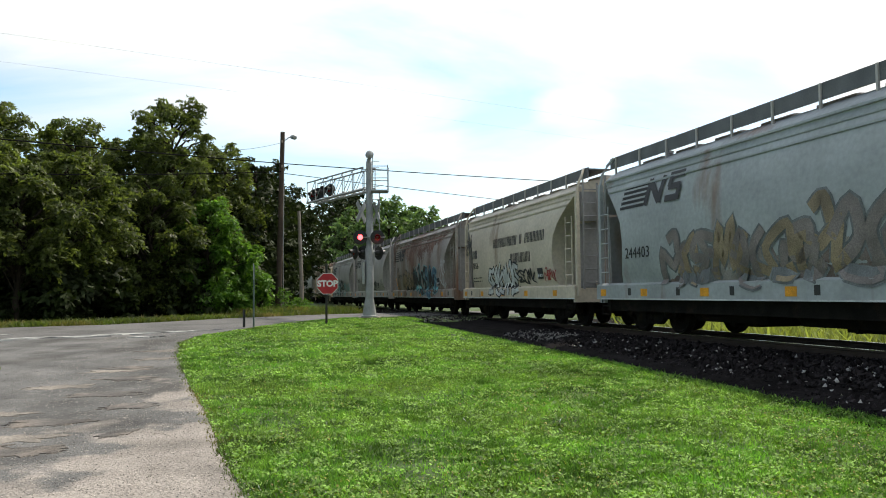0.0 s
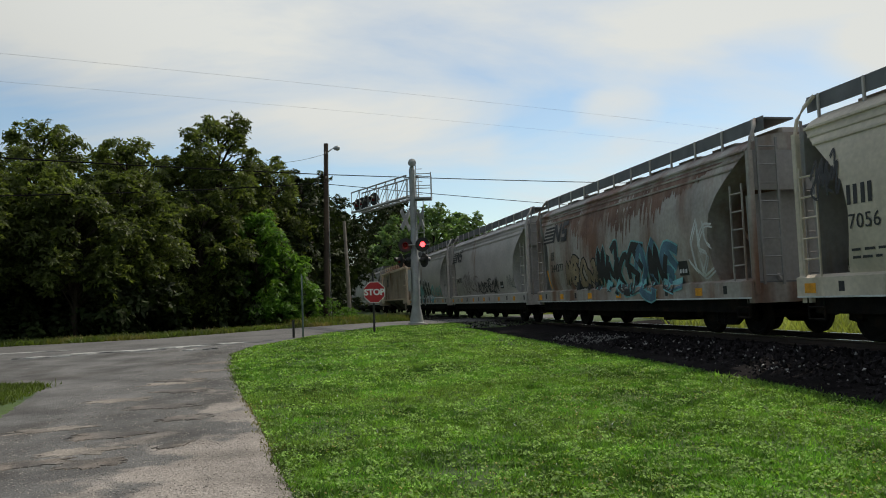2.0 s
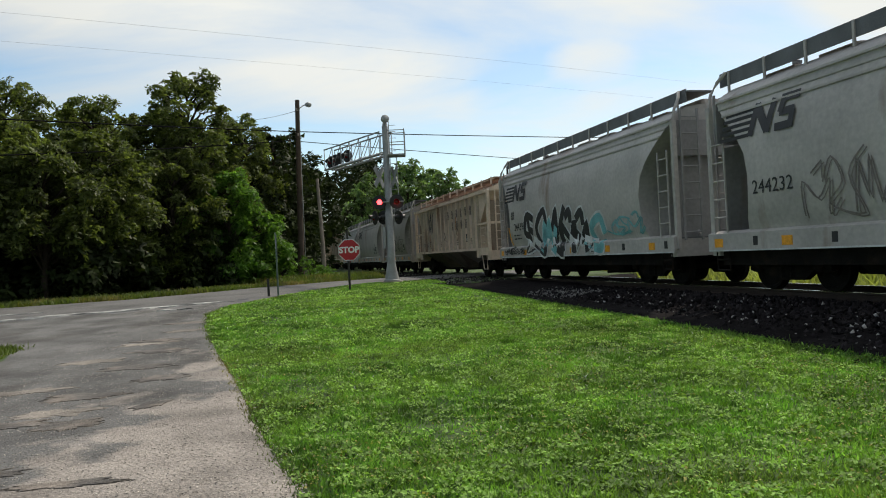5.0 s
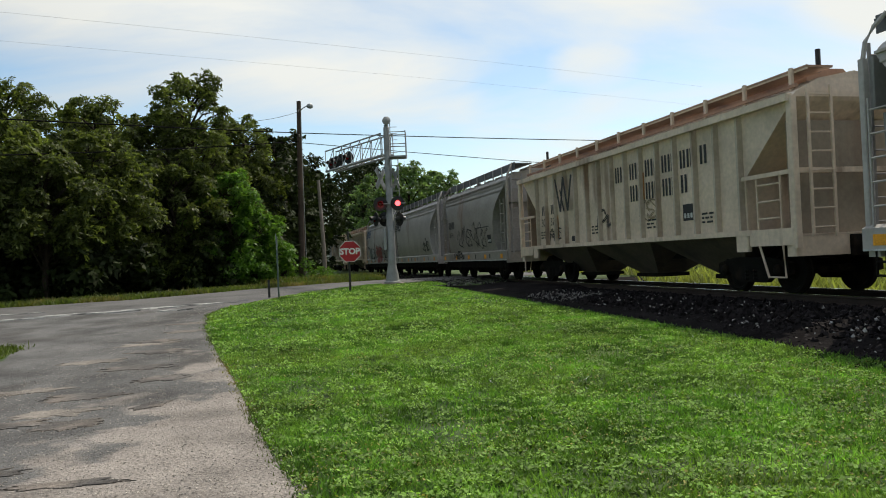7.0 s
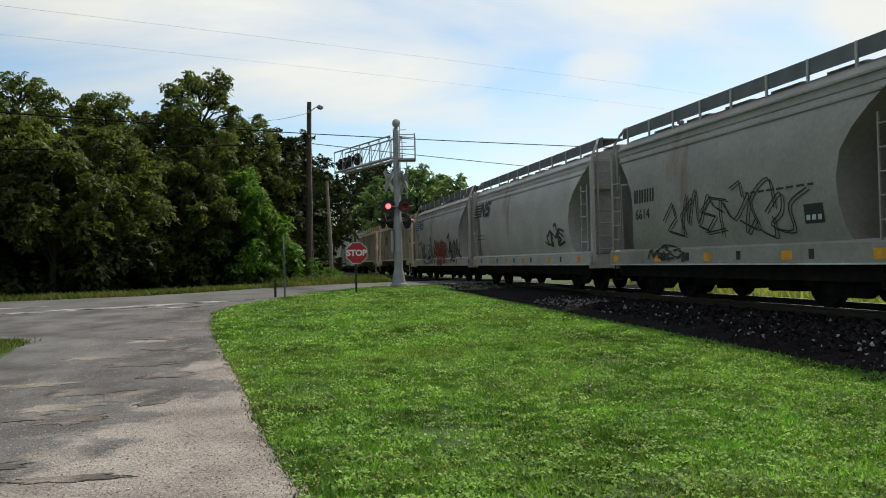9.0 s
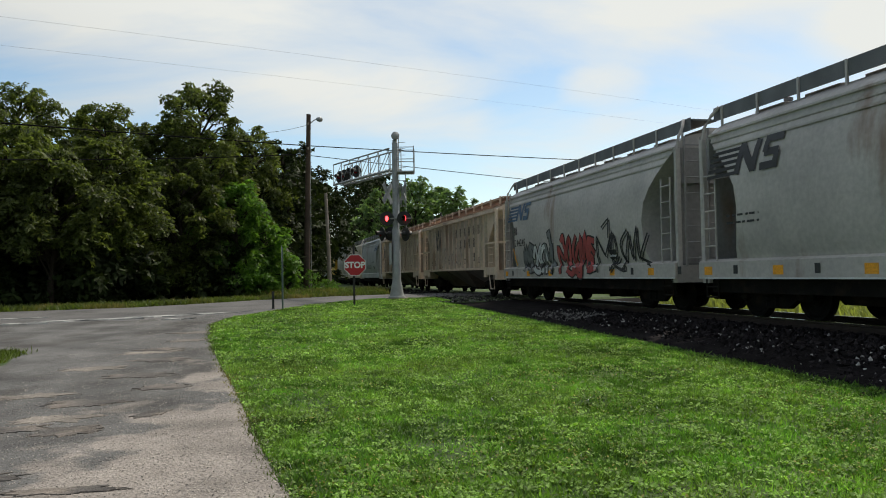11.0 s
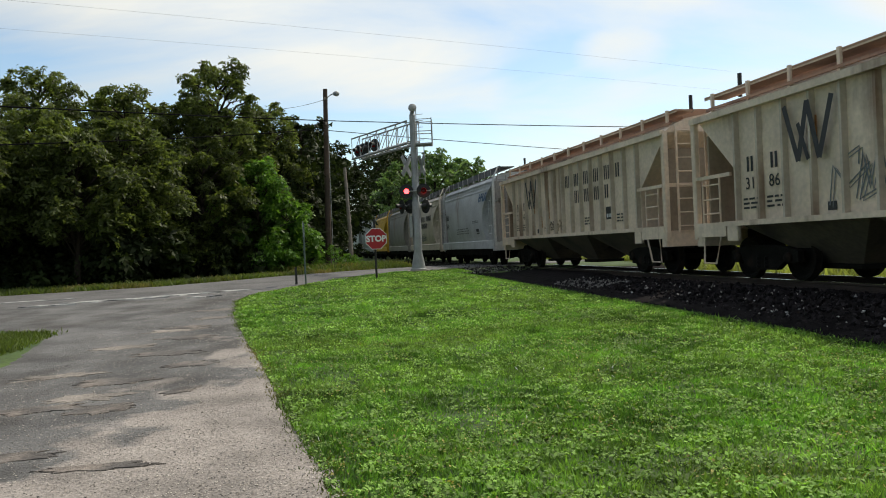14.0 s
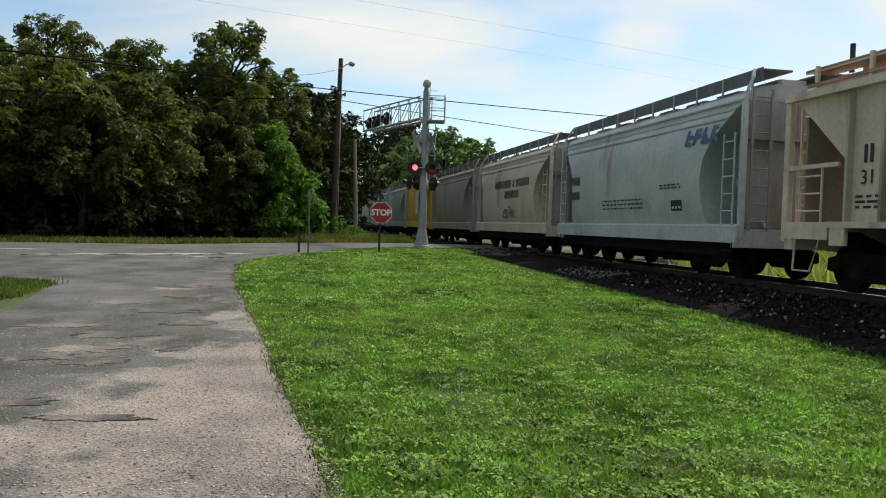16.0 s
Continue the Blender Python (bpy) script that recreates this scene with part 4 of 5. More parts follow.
for i in range(5000):
    a = rnd.uniform(3.5, 30)
    edge.append((float(np.interp(a, LAWN_A, LAWN_N)) + rnd.normal() * 0.07, a))
blades("lawn_fringe", edge, 0.035, 0.009, WEED, "ragged grass fringe along the gravel", "grass", 6)
edge = [(7.0 + rnd.normal() * 0.16, a) for a in rnd.uniform(4, 33, 5000)]
blades("ballast_fringe", edge, 0.07, 0.012, BLADE, "longer grass beside the ballast", "grass", 7)
blades("island_grass", [(-6.75 + rnd.uniform(-1, 1) * 2.3 + rnd.normal() * 0.12, 15.0 + rnd.uniform(-1, 1) * 1.3 + rnd.normal() * 0.2) for _ in range(22000)], 0.085, 0.016, WEED, "rough grass on the island", "grass", 8)
ROADN, ROADA = [-45, -20, -9, -4.6, -2, 0.2, 3.4, 8], [29.0, 28.8, 29.3, 30.4, 32.5, 34.7, 37.9, 40.2]
verge = []
for i in range(18000):
    n = rnd.uniform(-32, 6.5)
    verge.append((n, float(np.interp(n, ROADN, ROADA)) + 0.15 + abs(rnd.normal()) * 1.2))
blades("verge_weeds", verge, 0.17, 0.03, WEED, "rough weeds on the far verge", "weeds", 9)
verge = [(rnd.uniform(-1, 6.5), float(rnd.uniform(40.5, 47))) for _ in range(5000)]
blades("tall_weeds", verge, 0.30, 0.03, WEED, "tall dry weeds near the poles", "weeds", 10)
verge = [(15.2 + abs(rnd.normal()) * 5, float(rnd.uniform(2, 45))) for _ in range(16000)]
blades("field_grass", verge, 0.45, 0.05, FIELD, "pale sunlit field grass beyond the line", "grass", 11)

# ---- rail cars: local x towards the front, y away from the camera, z above the rail ----
def paint(name, col, rust=0.25, rustcol=(0.20, 0.12, 0.08), var=0.15):
    return material(name, col, 0.55, 0.0, var=var, scale=0.9, fine=10, bump=0.08, second=rustcol, amount=rust, stretch=(1.6, 1.6, 0.28))


P_GREY = paint("grey_car_paint", (0.34, 0.365, 0.385), 0.08)
P_LIGHT = paint("light_grey_car_paint", (0.425, 0.398, 0.385), 0.08)
P_CREAM = paint("cream_car_paint", (0.55, 0.48, 0.395), 0.10)
P_RUST = paint("rusted_grey_car_paint", (0.34, 0.31, 0.29), 0.62, (0.17, 0.085, 0.055), 0.2)
P_TAN = paint("tan_car_paint", (0.65, 0.525, 0.42), 0.18)
P_OLIVE = paint("dull_olive_grey_paint", (0.285, 0.265, 0.24), 0.1)
P_PALEBLUE = paint("pale_blue_grey_paint", (0.46, 0.475, 0.49), 0.05)
P_YELLOW = paint("yellow_car_paint", (0.62, 0.36, 0.03), 0.1)
P_ROOF = paint("rusty_roof", (0.34, 0.20, 0.13), 0.5, (0.22, 0.12, 0.08))
# the shade of the gap between cars is put into this end grey
P_ENDSHADE = paint("shaded_grey_end_paint", (0.26, 0.255, 0.26), 0.12)
# tan for the end sheets, darker than the car body
P_TANEND = paint("dark_tan_end_paint", (0.27, 0.22, 0.17), 0.3)
# rusty ribs, toned darker to carry the shadow line along each post
P_RIB = paint("shaded_rib_paint", (0.49, 0.415, 0.34), 0.40, (0.24, 0.15, 0.10))
# tan darkened in its colour for the shade beneath the car
P_BAY = paint("shaded_tan_paint", (0.12, 0.095, 0.075), 0.4, (0.05, 0.04, 0.035), 0.3)
GRATE = material("roof_grating", (0.15, 0.155, 0.165), 0.7, 0.3, var=0.2, bump=0.2)

WHEEL = Geo().lathe([(-0.07, 0.05), (-0.07, 0.16), (-0.02, 0.20), (-0.02, 0.36), (-0.07, 0.40), (-0.07, 0.455), (0.04, 0.46), (0.06, 0.485), (0.075, 0.48), (0.075, 0.40),
                     (0.03, 0.36), (0.03, 0.2), (0.075, 0.16), (0.075, 0.05)], (0, 0, 0), (0, 1, 0), 24)
wheelset_geo = Geo()
for sd in (-1, 1):
    wheelset_geo.add([(x, sd * 0.755 - sd * y, z) for x, y, z in WHEEL.v], WHEEL.f)
wheelset_geo.tube([(0, -1.05, 0), (0, 1.05, 0)], 0.08, 10)
WHEELSET = mesh_of("wheelset", wheelset_geo, TRUCK, True)
frame_out = [(-1.18, 0.40), (-1.16, 0.62), (-0.92, 0.68), (-0.55, 0.74), (0.55, 0.74), (0.92, 0.68), (1.16, 0.62), (1.18, 0.40), (1.0, 0.36), (0.78, 0.44), (0.44, 0.22), (-0.44, 0.22),
             (-0.78, 0.44), (-1.0, 0.36)]
SIDEFRAME = mesh_of("side_frame", Geo().prism(frame_out, 1, -0.07, 0.07), TRUCK)
SPRING = mesh_of("spring", Geo().lathe([(0.26, 0.09), (0.30, 0.11), (0.34, 0.09), (0.38, 0.11), (0.42, 0.09), (0.46, 0.11), (0.5, 0.09)], (0, 0, 0), (0, 0, 1), 10), TRUCK)
CAP = mesh_of("bearing_cap", Geo().lathe([(0, 0.11), (0.08, 0.11), (0.12, 0.07), (0.13, 0.02)], (0, 0, 0), (0, -1, 0), 12), TRUCK, True)
wheelsets = []


def running_gear(car, length, overhang):
    for sx in (-1, 1):
        cx = sx * (length / 2 - overhang)
        truck = part("truck", Geo().box(-0.2, 0.2, -1.0, 1.0, 0.34, 0.66, 0.03), TRUCK, car, "black cast iron truck", m=pose(cx, 0, 0))
        for sy in (-1, 1):
            part("side_frame", SIDEFRAME, TRUCK, truck, m=pose(0, sy * 1.02, 0))
            for k in (-0.16, 0.12):
                part("spring", SPRING, TRUCK, truck, m=pose(k, sy * 1.02, 0))
            for k in (-0.89, 0.89):
                part("bearing_cap", CAP, TRUCK, truck, m=pose(k, sy * 1.06, 0.48, 0, 0, 0 if sy < 0 else 180))
        for k in (-0.89, 0.89):
            wheelsets.append(part("wheelset", WHEELSET, TRUCK, truck, m=pose(k, 0, 0.46)))
        e = sx * length / 2
        part("coupler", Geo().box(min(e, e + sx * 0.55), max(e, e + sx * 0.55), -0.11, 0.11, 0.72, 0.98, 0.02), TRUCK, car)
    part("centre_sill", Geo().box(-length / 2, length / 2, -0.33, 0.33, 0.72, 1.12, 0.03), TRUCK, car)


def ladder(parent, mat, x0, x1, y, z0, z1, rungs, name="ladder"):
    lg = Geo()
    for x in (x0, x1):
        lg.box(x - 0.016, x + 0.016, y - 0.016, y + 0.016, z0, z1)
    for i in range(rungs):
        z = z0 + (z1 - z0) * (i + 0.5) / rungs
        lg.tube([(x0, y, z), (x1, y, z)], 0.018, 5)
    return part(name, lg, mat, parent)


def end_ladder(parent, mat, x, y0, y1, z0, z1, rungs):
    lg = Geo()
    for y in (y0, y1):
        lg.box(x - 0.02, x + 0.02, y - 0.025, y + 0.025, z0, z1)
    for i in range(rungs):
        z = z0 + (z1 - z0) * (i + 0.5) / rungs
        lg.tube([(x, y0, z), (x, y1, z)], 0.018, 5)
    return part("end_ladder", lg, mat, parent)


def shell(rows, columns):
    """A closed car body from rows (half width, height, half length), lofted over the roof from sill to sill."""
    prof = [(-y, z, e) for y, z, e in rows] + [(y, z, e) for y, z, e in rows[::-1] if y > 0.001]
    gg, k = Geo(), len(prof)
    for y, z, e in prof:
        for i in range(columns + 1):
            gg.v.append((e * (2 * i / columns - 1), y, z))
    w = columns + 1
    gg.f = [(j * w + i, j * w + i + 1, (j + 1) * w + i + 1, (j + 1) * w + i) for j in range(k - 1) for i in range(columns)]
    for j in range(k // 2):
        o = k - 1 - j
        if j + 1 < o:
            gg.f.append((j * w, (j + 1) * w, (o - 1) * w, o * w) if j + 1 != o - 1 else (j * w, (j + 1) * w, o * w))
            gg.f.append((j * w + w - 1, o * w + w - 1, (o - 1) * w + w - 1, (j + 1) * w + w - 1) if j + 1 != o - 1 else (j * w + w - 1, o * w + w - 1, (j + 1) * w + w - 1))
    return gg


BRACKET = mesh_of("walk_bracket", Geo().box(-0.025, 0.025, -0.02, 0.02, 4.05, 4.655), P_LIGHT)
TAN_BRACKET = mesh_of("walk_bracket", Geo().box(-0.04, 0.04, -0.03, 0.03, 3.82, 4.29), P_TAN)
HATCH = mesh_of("hatch_cover", Geo().box(-0.55, 0.55, -0.36, 0.36, 4.34, 4.52, 0.06), P_LIGHT)
CYL = [(1.44, 1.16, 1.30), (1.54, 1.45, 1.42), (1.59, 1.85, 1.52), (1.61, 2.3, 1.56), (1.60, 2.75, 1.46), (1.57, 3.1, 1.20), (1.52, 3.4, 0.88), (1.44, 3.7, 0.52), (1.36, 3.90, 0.30)]


def side_y(z):
    return -float(np.interp(z, [r[1] for r in CYL], [r[0] for r in CYL]))


def cylinder_hopper(length, mat, label, bays=2):
    """A covered hopper with bulging sides, cut-back ends, roof walks and bottom hoppers."""
    car = thing("covered_hopper", label, "rail car", "covered hoppers")
    half = length / 2
    rows = [(y, z, half - e) for y, z, e in CYL]
    rows += [(1.37, 3.97, half - 0.28), (1.30, 4.06, half - 0.27), (1.22, 4.13, half - 0.27), (0.95, 4.28, half - 0.26), (0.55, 4.36, half - 0.26), (0.0, 4.38, half - 0.26)]
    body = part("body", shell(rows, 36), mat, car, smooth=True)
    for z, y in ((3.62, 1.475), (3.80, 1.41), (3.97, 1.385)):
        e = half - float(np.interp(z, [r[1] for r in CYL] + [3.97], [r[2] for r in CYL] + [0.28]))
        for s in (-1, 1):
            part("eave_bead", Geo().box(-e, e, s * y - 0.022, s * y + 0.022, z - 0.022, z + 0.022, 0.008), mat, body)
    for s in (-1, 1):
        part("side_sill", Geo().prism([(s * 1.50, 0.82), (s * 1.56, 0.82), (s * 1.56, 1.18), (s * 1.44, 1.24), (s * 1.40, 1.18), (s * 1.50, 1.15)], 0, -half + 0.02, half - 0.02), mat, car)
        part("roof_walk", Geo().box(-half - 0.05, half + 0.05, s * 0.72 - 0.34, s * 0.72 + 0.34, 4.58, 4.62), GRATE, car, "dark steel grating walkway")
        k = int(length / 1.25)
        for i in range(k + 1):
            x = -half + 0.35 + (length - 0.7) * i / k
            part("walk_bracket", BRACKET, mat, car, m=pose(x, s * 1.09, 0))
        part("walk_edge", Geo().box(-half, half, s * 1.065 - 0.012, s * 1.065 + 0.012, 4.36, 4.66), GRATE, car, "dark walkway edge strip")
    k = max(3, int(length / 1.6))
    for i in range(k):
        x = -half + 1.0 + (length - 2.0) * i / (k - 1)
        part("hatch_cover", HATCH, mat, car, m=pose(x, 0, 0))
    for sx in (-1, 1):
        e = sx * (half - 0.06)
        part("end_sill", Geo().box(min(e, e - sx * 0.25), max(e, e - sx * 0.25), -1.5, 1.5, 0.72, 1.14, 0.02), mat, car)
        part("end_platform", Geo().box(min(e, e - sx * 1.6), max(e, e - sx * 1.6), -1.42, 1.42, 1.14, 1.17), GRATE, car)
        for sy in (-1, 1):
            post = Geo().box(e - 0.06, e + 0.06, sy * 1.42 - 0.06, sy * 1.42 + 0.06, 0.9, 3.92, 0.015)
            post.tube([(e, sy * 1.42, 3.9), (e, sy * 1.36, 4.2), (e - sx * 0.05, sy * 1.22, 4.45), (e - sx * 0.2, sy * 1.1, 4.64)], 0.04, 6)
            part("corner_post", post, mat, car)
            part("end_sheet_brace", Geo().prism([(e - sx * 0.1, 1.17), (e - sx * 0.2, 1.17), (e - sx * 1.35, 2.2), (e - sx * 1.35, 2.35)], 1, sy * 0.7 - 0.03, sy * 0.7 + 0.03), mat, car)
            x0, x1 = e - sx * 0.18, e - sx * 0.62
            ladder(car, mat, min(x0, x1), max(x0, x1), sy * 1.52, 0.95, 3.25, 6)
            step = Geo()
            for xx in (x0, x1):
                step.tube([(xx, sy * 1.50, 0.85), (xx, sy * 1.50, 0.42)], 0.022, 5)
            for zz in (0.42, 0.64):
                step.tube([(x0, sy * 1.50, zz), (x1, sy * 1.50, zz)], 0.022, 5)
            part("sill_step", step, TRUCK, car)
        part("end_web", Geo().prism([(e - sx * 0.55, 1.17), (e - sx * 1.5, 1.17), (e - sx * 1.5, 2.3), (e - sx * 0.75, 3.2), (e - sx * 0.55, 3.2)], 1, -0.05, 0.05), mat, car)
        part("end_wall", Geo().prism([(-1.30, 1.17), (1.30, 1.17), (1.34, 3.0), (0.4, 3.15), (-0.4, 3.15), (-1.34, 3.0)], 0, min(e - sx * 0.28, e - sx * 0.33), max(e - sx * 0.28, e - sx * 0.33)), P_ENDSHADE, car, "end sheet in shade-darkened grey")
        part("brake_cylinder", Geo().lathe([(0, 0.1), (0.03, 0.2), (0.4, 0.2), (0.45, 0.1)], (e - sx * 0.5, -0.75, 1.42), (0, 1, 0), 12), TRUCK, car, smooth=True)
        end_ladder(car, P_ENDSHADE, e + sx * 0.05, -1.25, -0.80, 1.1, 4.2, 8)
        part("end_bulkhead", Geo().box(min(e - sx * 0.05, e - sx * 0.14), max(e - sx * 0.05, e - sx * 0.14), -1.36, 1.36, 3.1, 3.95, 0.02), P_ENDSHADE, car, "upper end panel in shade-darkened grey")
    # bottom hoppers
    span0 = length - 2 * 3.35
    for i in range(bays):
        c = -span0 / 2 + span0 * (i + 0.5) / bays
        hw = span0 / bays / 2
        hp = Geo()
        top, bot = [(c - hw, -1.46), (c + hw, -1.46), (c + hw, 1.46), (c - hw, 1.46)], [(c - hw * 0.70, -0.95), (c + hw * 0.70, -0.95), (c + hw * 0.70, 0.95), (c - hw * 0.70, 0.95)]
        hp.add([(*p, 1.16) for p in top] + [(*p, 0.34) for p in bot], [(0, 1, 2, 3), (7, 6, 5, 4), (0, 4, 5, 1), (1, 5, 6, 2), (2, 6, 7, 3), (3, 7, 4, 0)])
        bay = part("hopper_bay", hp, TRUCK, car, "black discharge hopper")
        part("outlet_gate", Geo().box(c - 0.5, c + 0.5, -0.65, 0.65, 0.26, 0.36, 0.03).tube([(c, -0.9, 0.31), (c, -0.6, 0.31)], 0.05, 8), TRUCK, bay)
    running_gear(car, length, 1.95)
    part("brake_pipe", Geo().tube([(-half + 0.4, -1.2, 0.70), (-half + 3.0, -1.25, 0.62), (half - 3.0, -1.25, 0.62), (half - 0.4, -1.2, 0.70)], 0.03, 6), TRUCK, car)
    part("side_skirt", Geo().box(-half + 0.3, half - 0.3, -1.40, -1.36, 0.52, 0.84), TRUCK, car, "black underframe beam")
    part("vent_stub", Geo().lathe([(4.3, 0.06), (4.72, 0.06), (4.74, 0.10), (4.80, 0.10), (4.83, 0.03)], (-half + 0.7, 0.35, 0), (0, 0, 1), 8), GRATE, car)
    return car


def ribbed_hopper(length, mat, label):
    """A covered hopper with flat sides, outside posts, end triangles and three bottom bays."""
    car = thing("ribbed_hopper", label, "rail car", "ribbed hoppers")
    half = length / 2
    rows = [(1.38, 1.24, half - 1.62), (1.38, 2.35, half - 1.62), (1.38, 3.62, half - 0.16), (1.40, 3.70, half - 0.10), (1.30, 3.80, half - 0.10), (0.8, 4.05, half - 0.12), (0.0, 4.2, half - 0.12)]
    body = part("body", shell(rows, 8), mat, car)
    for s in (-1, 1):
        part("top_chord", Geo().box(-half + 0.02, half - 0.02, s * 1.52 - 0.07, s * 1.52 + 0.07, 3.60, 3.74, 0.02), mat, car)
        part("bottom_chord", Geo().box(-half + 1.3, half - 1.3, s * 1.50 - 0.06, s * 1.50 + 0.06, 1.18, 1.29, 0.02), mat, car)
        for i in range(15):
            x = -half + 1.72 + (length - 3.44) * i / 14
            part("side_post", Geo().prism([(x - 0.042, s * 1.38), (x - 0.032, s * 1.50), (x + 0.032, s * 1.50), (x + 0.042, s * 1.38)], 2, 1.28, 3.61), P_RIB, body, "rust-streaked side post with shade-darkened paint")
        part("roof_walk", Geo().box(-half, half, s * 0.85 - 0.28, s * 0.85 + 0.28, 4.22, 4.26), P_ROOF, car, "rusty orange roof walkway")
        for i in range(11):
            x = -half + 0.4 + (length - 0.8) * i / 10
            part("walk_bracket", TAN_BRACKET, mat, car, m=pose(x, s * 1.16, 0))
        part("walk_edge", Geo().box(-half, half, s * 1.115 - 0.012, s * 1.115 + 0.012, 4.19, 4.27), mat, car)
        part("roof_rail", Geo().box(-half + 0.2, half - 0.2, s * 1.2 - 0.03, s * 1.2 + 0.03, 3.90, 3.96), P_ROOF, car)
    part("hatch_cover", Geo().prism([(-0.5, 4.05), (0.5, 4.05), (0.5, 4.25), (0.35, 4.40), (-0.35, 4.40), (-0.5, 4.25)], 0, -half + 0.8, half - 0.8), P_ROOF, car, "long rusty trough hatch")
    for sx in (-1, 1):
        e = sx * (half - 0.06)
        part("end_sill", Geo().box(min(e, e - sx * 0.25), max(e, e - sx * 0.25), -1.5, 1.5, 0.75, 1.14, 0.02), mat, car)
        part("end_platform", Geo().box(min(e, e - sx * 1.6), max(e, e - sx * 1.6), -1.45, 1.45, 1.12, 1.16), mat, car)
        for sy in (-1, 1):
            part("corner_post", Geo().box(e - 0.08, e + 0.08, sy * 1.46 - 0.07, sy * 1.46 + 0.07, 0.9, 3.7, 0.02), mat, car)
            x0, x1 = e - sx * 0.35, e - sx * 1.05
            ladder(car, mat, min(x0, x1), max(x0, x1), sy * 1.5, 1.0, 2.3, 4)
            part("grab_frame", Geo().box(min(e, e - sx * 1.5), max(e, e - sx * 1.5), sy * 1.5 - 0.03, sy * 1.5 + 0.03, 2.28, 2.36), mat, car)
            part("corner_sill", Geo().box(min(e, e - sx * 1.3), max(e, e - sx * 1.3), sy * 1.5 - 0.04, sy * 1.5 + 0.04, 0.96, 1.28), mat, car)
            step = Geo().tube([(x0, sy * 1.5, 0.98), (x0 + sx * 0.05, sy * 1.5, 0.36), (x1 + sx * 0.25, sy * 1.5, 0.36), (x1, sy * 1.5, 0.98)], 0.025, 6)
            part("sill_step", step, mat, car)
            part("jack_pad", Geo().box(min(e - sx * 1.35, e - sx * 1.75), max(e - sx * 1.35, e - sx * 1.75), sy * 1.5 - 0.05, sy * 1.5 + 0.05, 0.86, 1.22, 0.02), mat, car)
        for y in (-1.15, 0.6):
            end_ladder(car, mat, e + sx * 0.06, y, y + 0.5, 1.1, 3.9, 8)
        part("end_wall", Geo().box(min(e - sx * 0.30, e - sx * 0.36), max(e - sx * 0.30, e - sx * 0.36), -1.32, 1.32, 1.16, 3.3), P_TANEND, car, "dark tan end sheet")
        part("end_stay", Geo().box(min(e, e - sx * 0.1), max(e, e - sx * 0.1), -1.45, 1.45, 2.28, 2.38), mat, car)
    lim = half - 1.7
    for i in range(3):
        c = (-1 + i) * lim * 2 / 3
        hw = lim / 3
        hp = Geo()
        top, bot = [(c - hw, -1.42), (c + hw, -1.42), (c + hw, 1.42), (c - hw, 1.42)], [(c - 0.5, -0.40), (c + 0.5, -0.40), (c + 0.5, 0.40), (c - 0.5, 0.40)]
        hp.add([(*p, 1.22) for p in top] + [(*p, 0.34) for p in bot], [(0, 1, 2, 3), (7, 6, 5, 4), (0, 4, 5, 1), (1, 5, 6, 2), (2, 6, 7, 3), (3, 7, 4, 0)])
        bay = part("hopper_bay", hp, P_BAY, car, "sloping discharge hopper in shade-dark tan")
        part("outlet_gate", Geo().box(c - 0.6, c + 0.6, -0.5, 0.5, 0.24, 0.34, 0.03), TRUCK, bay)
    running_gear(car, length, 2.0)
    part("brake_mast", Geo().tube([(-half + 0.5, -0.5, 4.2), (-half + 0.5, -0.5, 4.75)], 0.05, 8), BLACKP, car)
    part("vent_stub", Geo().tube([(half - 0.7, -0.3, 4.3), (half - 0.7, -0.3, 4.75)], 0.05, 8), BLACKP, car)
    return car


# ---- the train: rear and front of each car along the line at the start ----
TRAIN = [
    ("c", 19.43, 6.0, P_GREY, "grey covered hopper with graffiti along its side"),
    ("c", 32.11, 20.83, P_CREAM, "cream covered hopper with dark lettering and graffiti"),
    ("c", 47.42, 33.52, P_RUST, "rust-streaked grey covered hopper with blue graffiti"),
    ("c", 62.71, 48.80, P_LIGHT, "light grey covered hopper with scrawled graffiti"),
    ("c", 77.55, 64.10, P_LIGHT, "light grey covered hopper with black and teal graffiti"),
    ("r", 94.40, 79.16, P_TAN, "tan ribbed covered hopper with rusty roof"),
    ("c", 106.6, 96.0, P_OLIVE, "olive grey covered hopper with outlined graffiti"),
    ("c", 121.36, 107.96, P_LIGHT, "light grey covered hopper with small graffiti"),
    ("c", 135.75, 122.35, P_LIGHT, "light grey covered hopper with red and black graffiti"),
    ("r", 151.95, 136.97, P_TAN, "tan ribbed covered hopper with faint scrawl"),
    ("r", 168.56, 153.35, P_TAN, "tan ribbed covered hopper with a marked top"),
    ("c", 181.6, 170.1, P_PALEBLUE, "pale blue-grey covered hopper with a blue emblem"),
    ("c", 194.1, 182.8, P_CREAM, "cream covered hopper with faint lettering"),
    ("c", 206.6, 195.4, P_OLIVE, "dull olive grey covered hopper behind a cream one"),
    ("c", 218.6, 207.9, P_YELLOW, "yellow covered hopper far down the train"),
    ("c", 231.5, 219.9, P_GREY, "plain grey covered hopper far down the train"),
    ("c", 245.0, 232.9, P_GREY, "plain grey covered hopper far down the train"),
    ("c", 258.8, 246.4, P_GREY, "plain grey covered hopper far down the train"),
    ("c", 272.6, 260.2, P_LIGHT, "plain light grey covered hopper far down the train"),
    ("c", 286.4, 274.0, P_GREY, "plain grey covered hopper far down the train"),
]
cars = []
for kind, rear, front, mat, label in TRAIN:
    length = rear - front
    car = (cylinder_hopper if kind == "c" else ribbed_hopper)(length, mat, label)
    cars.append((car, (rear + front) / 2))


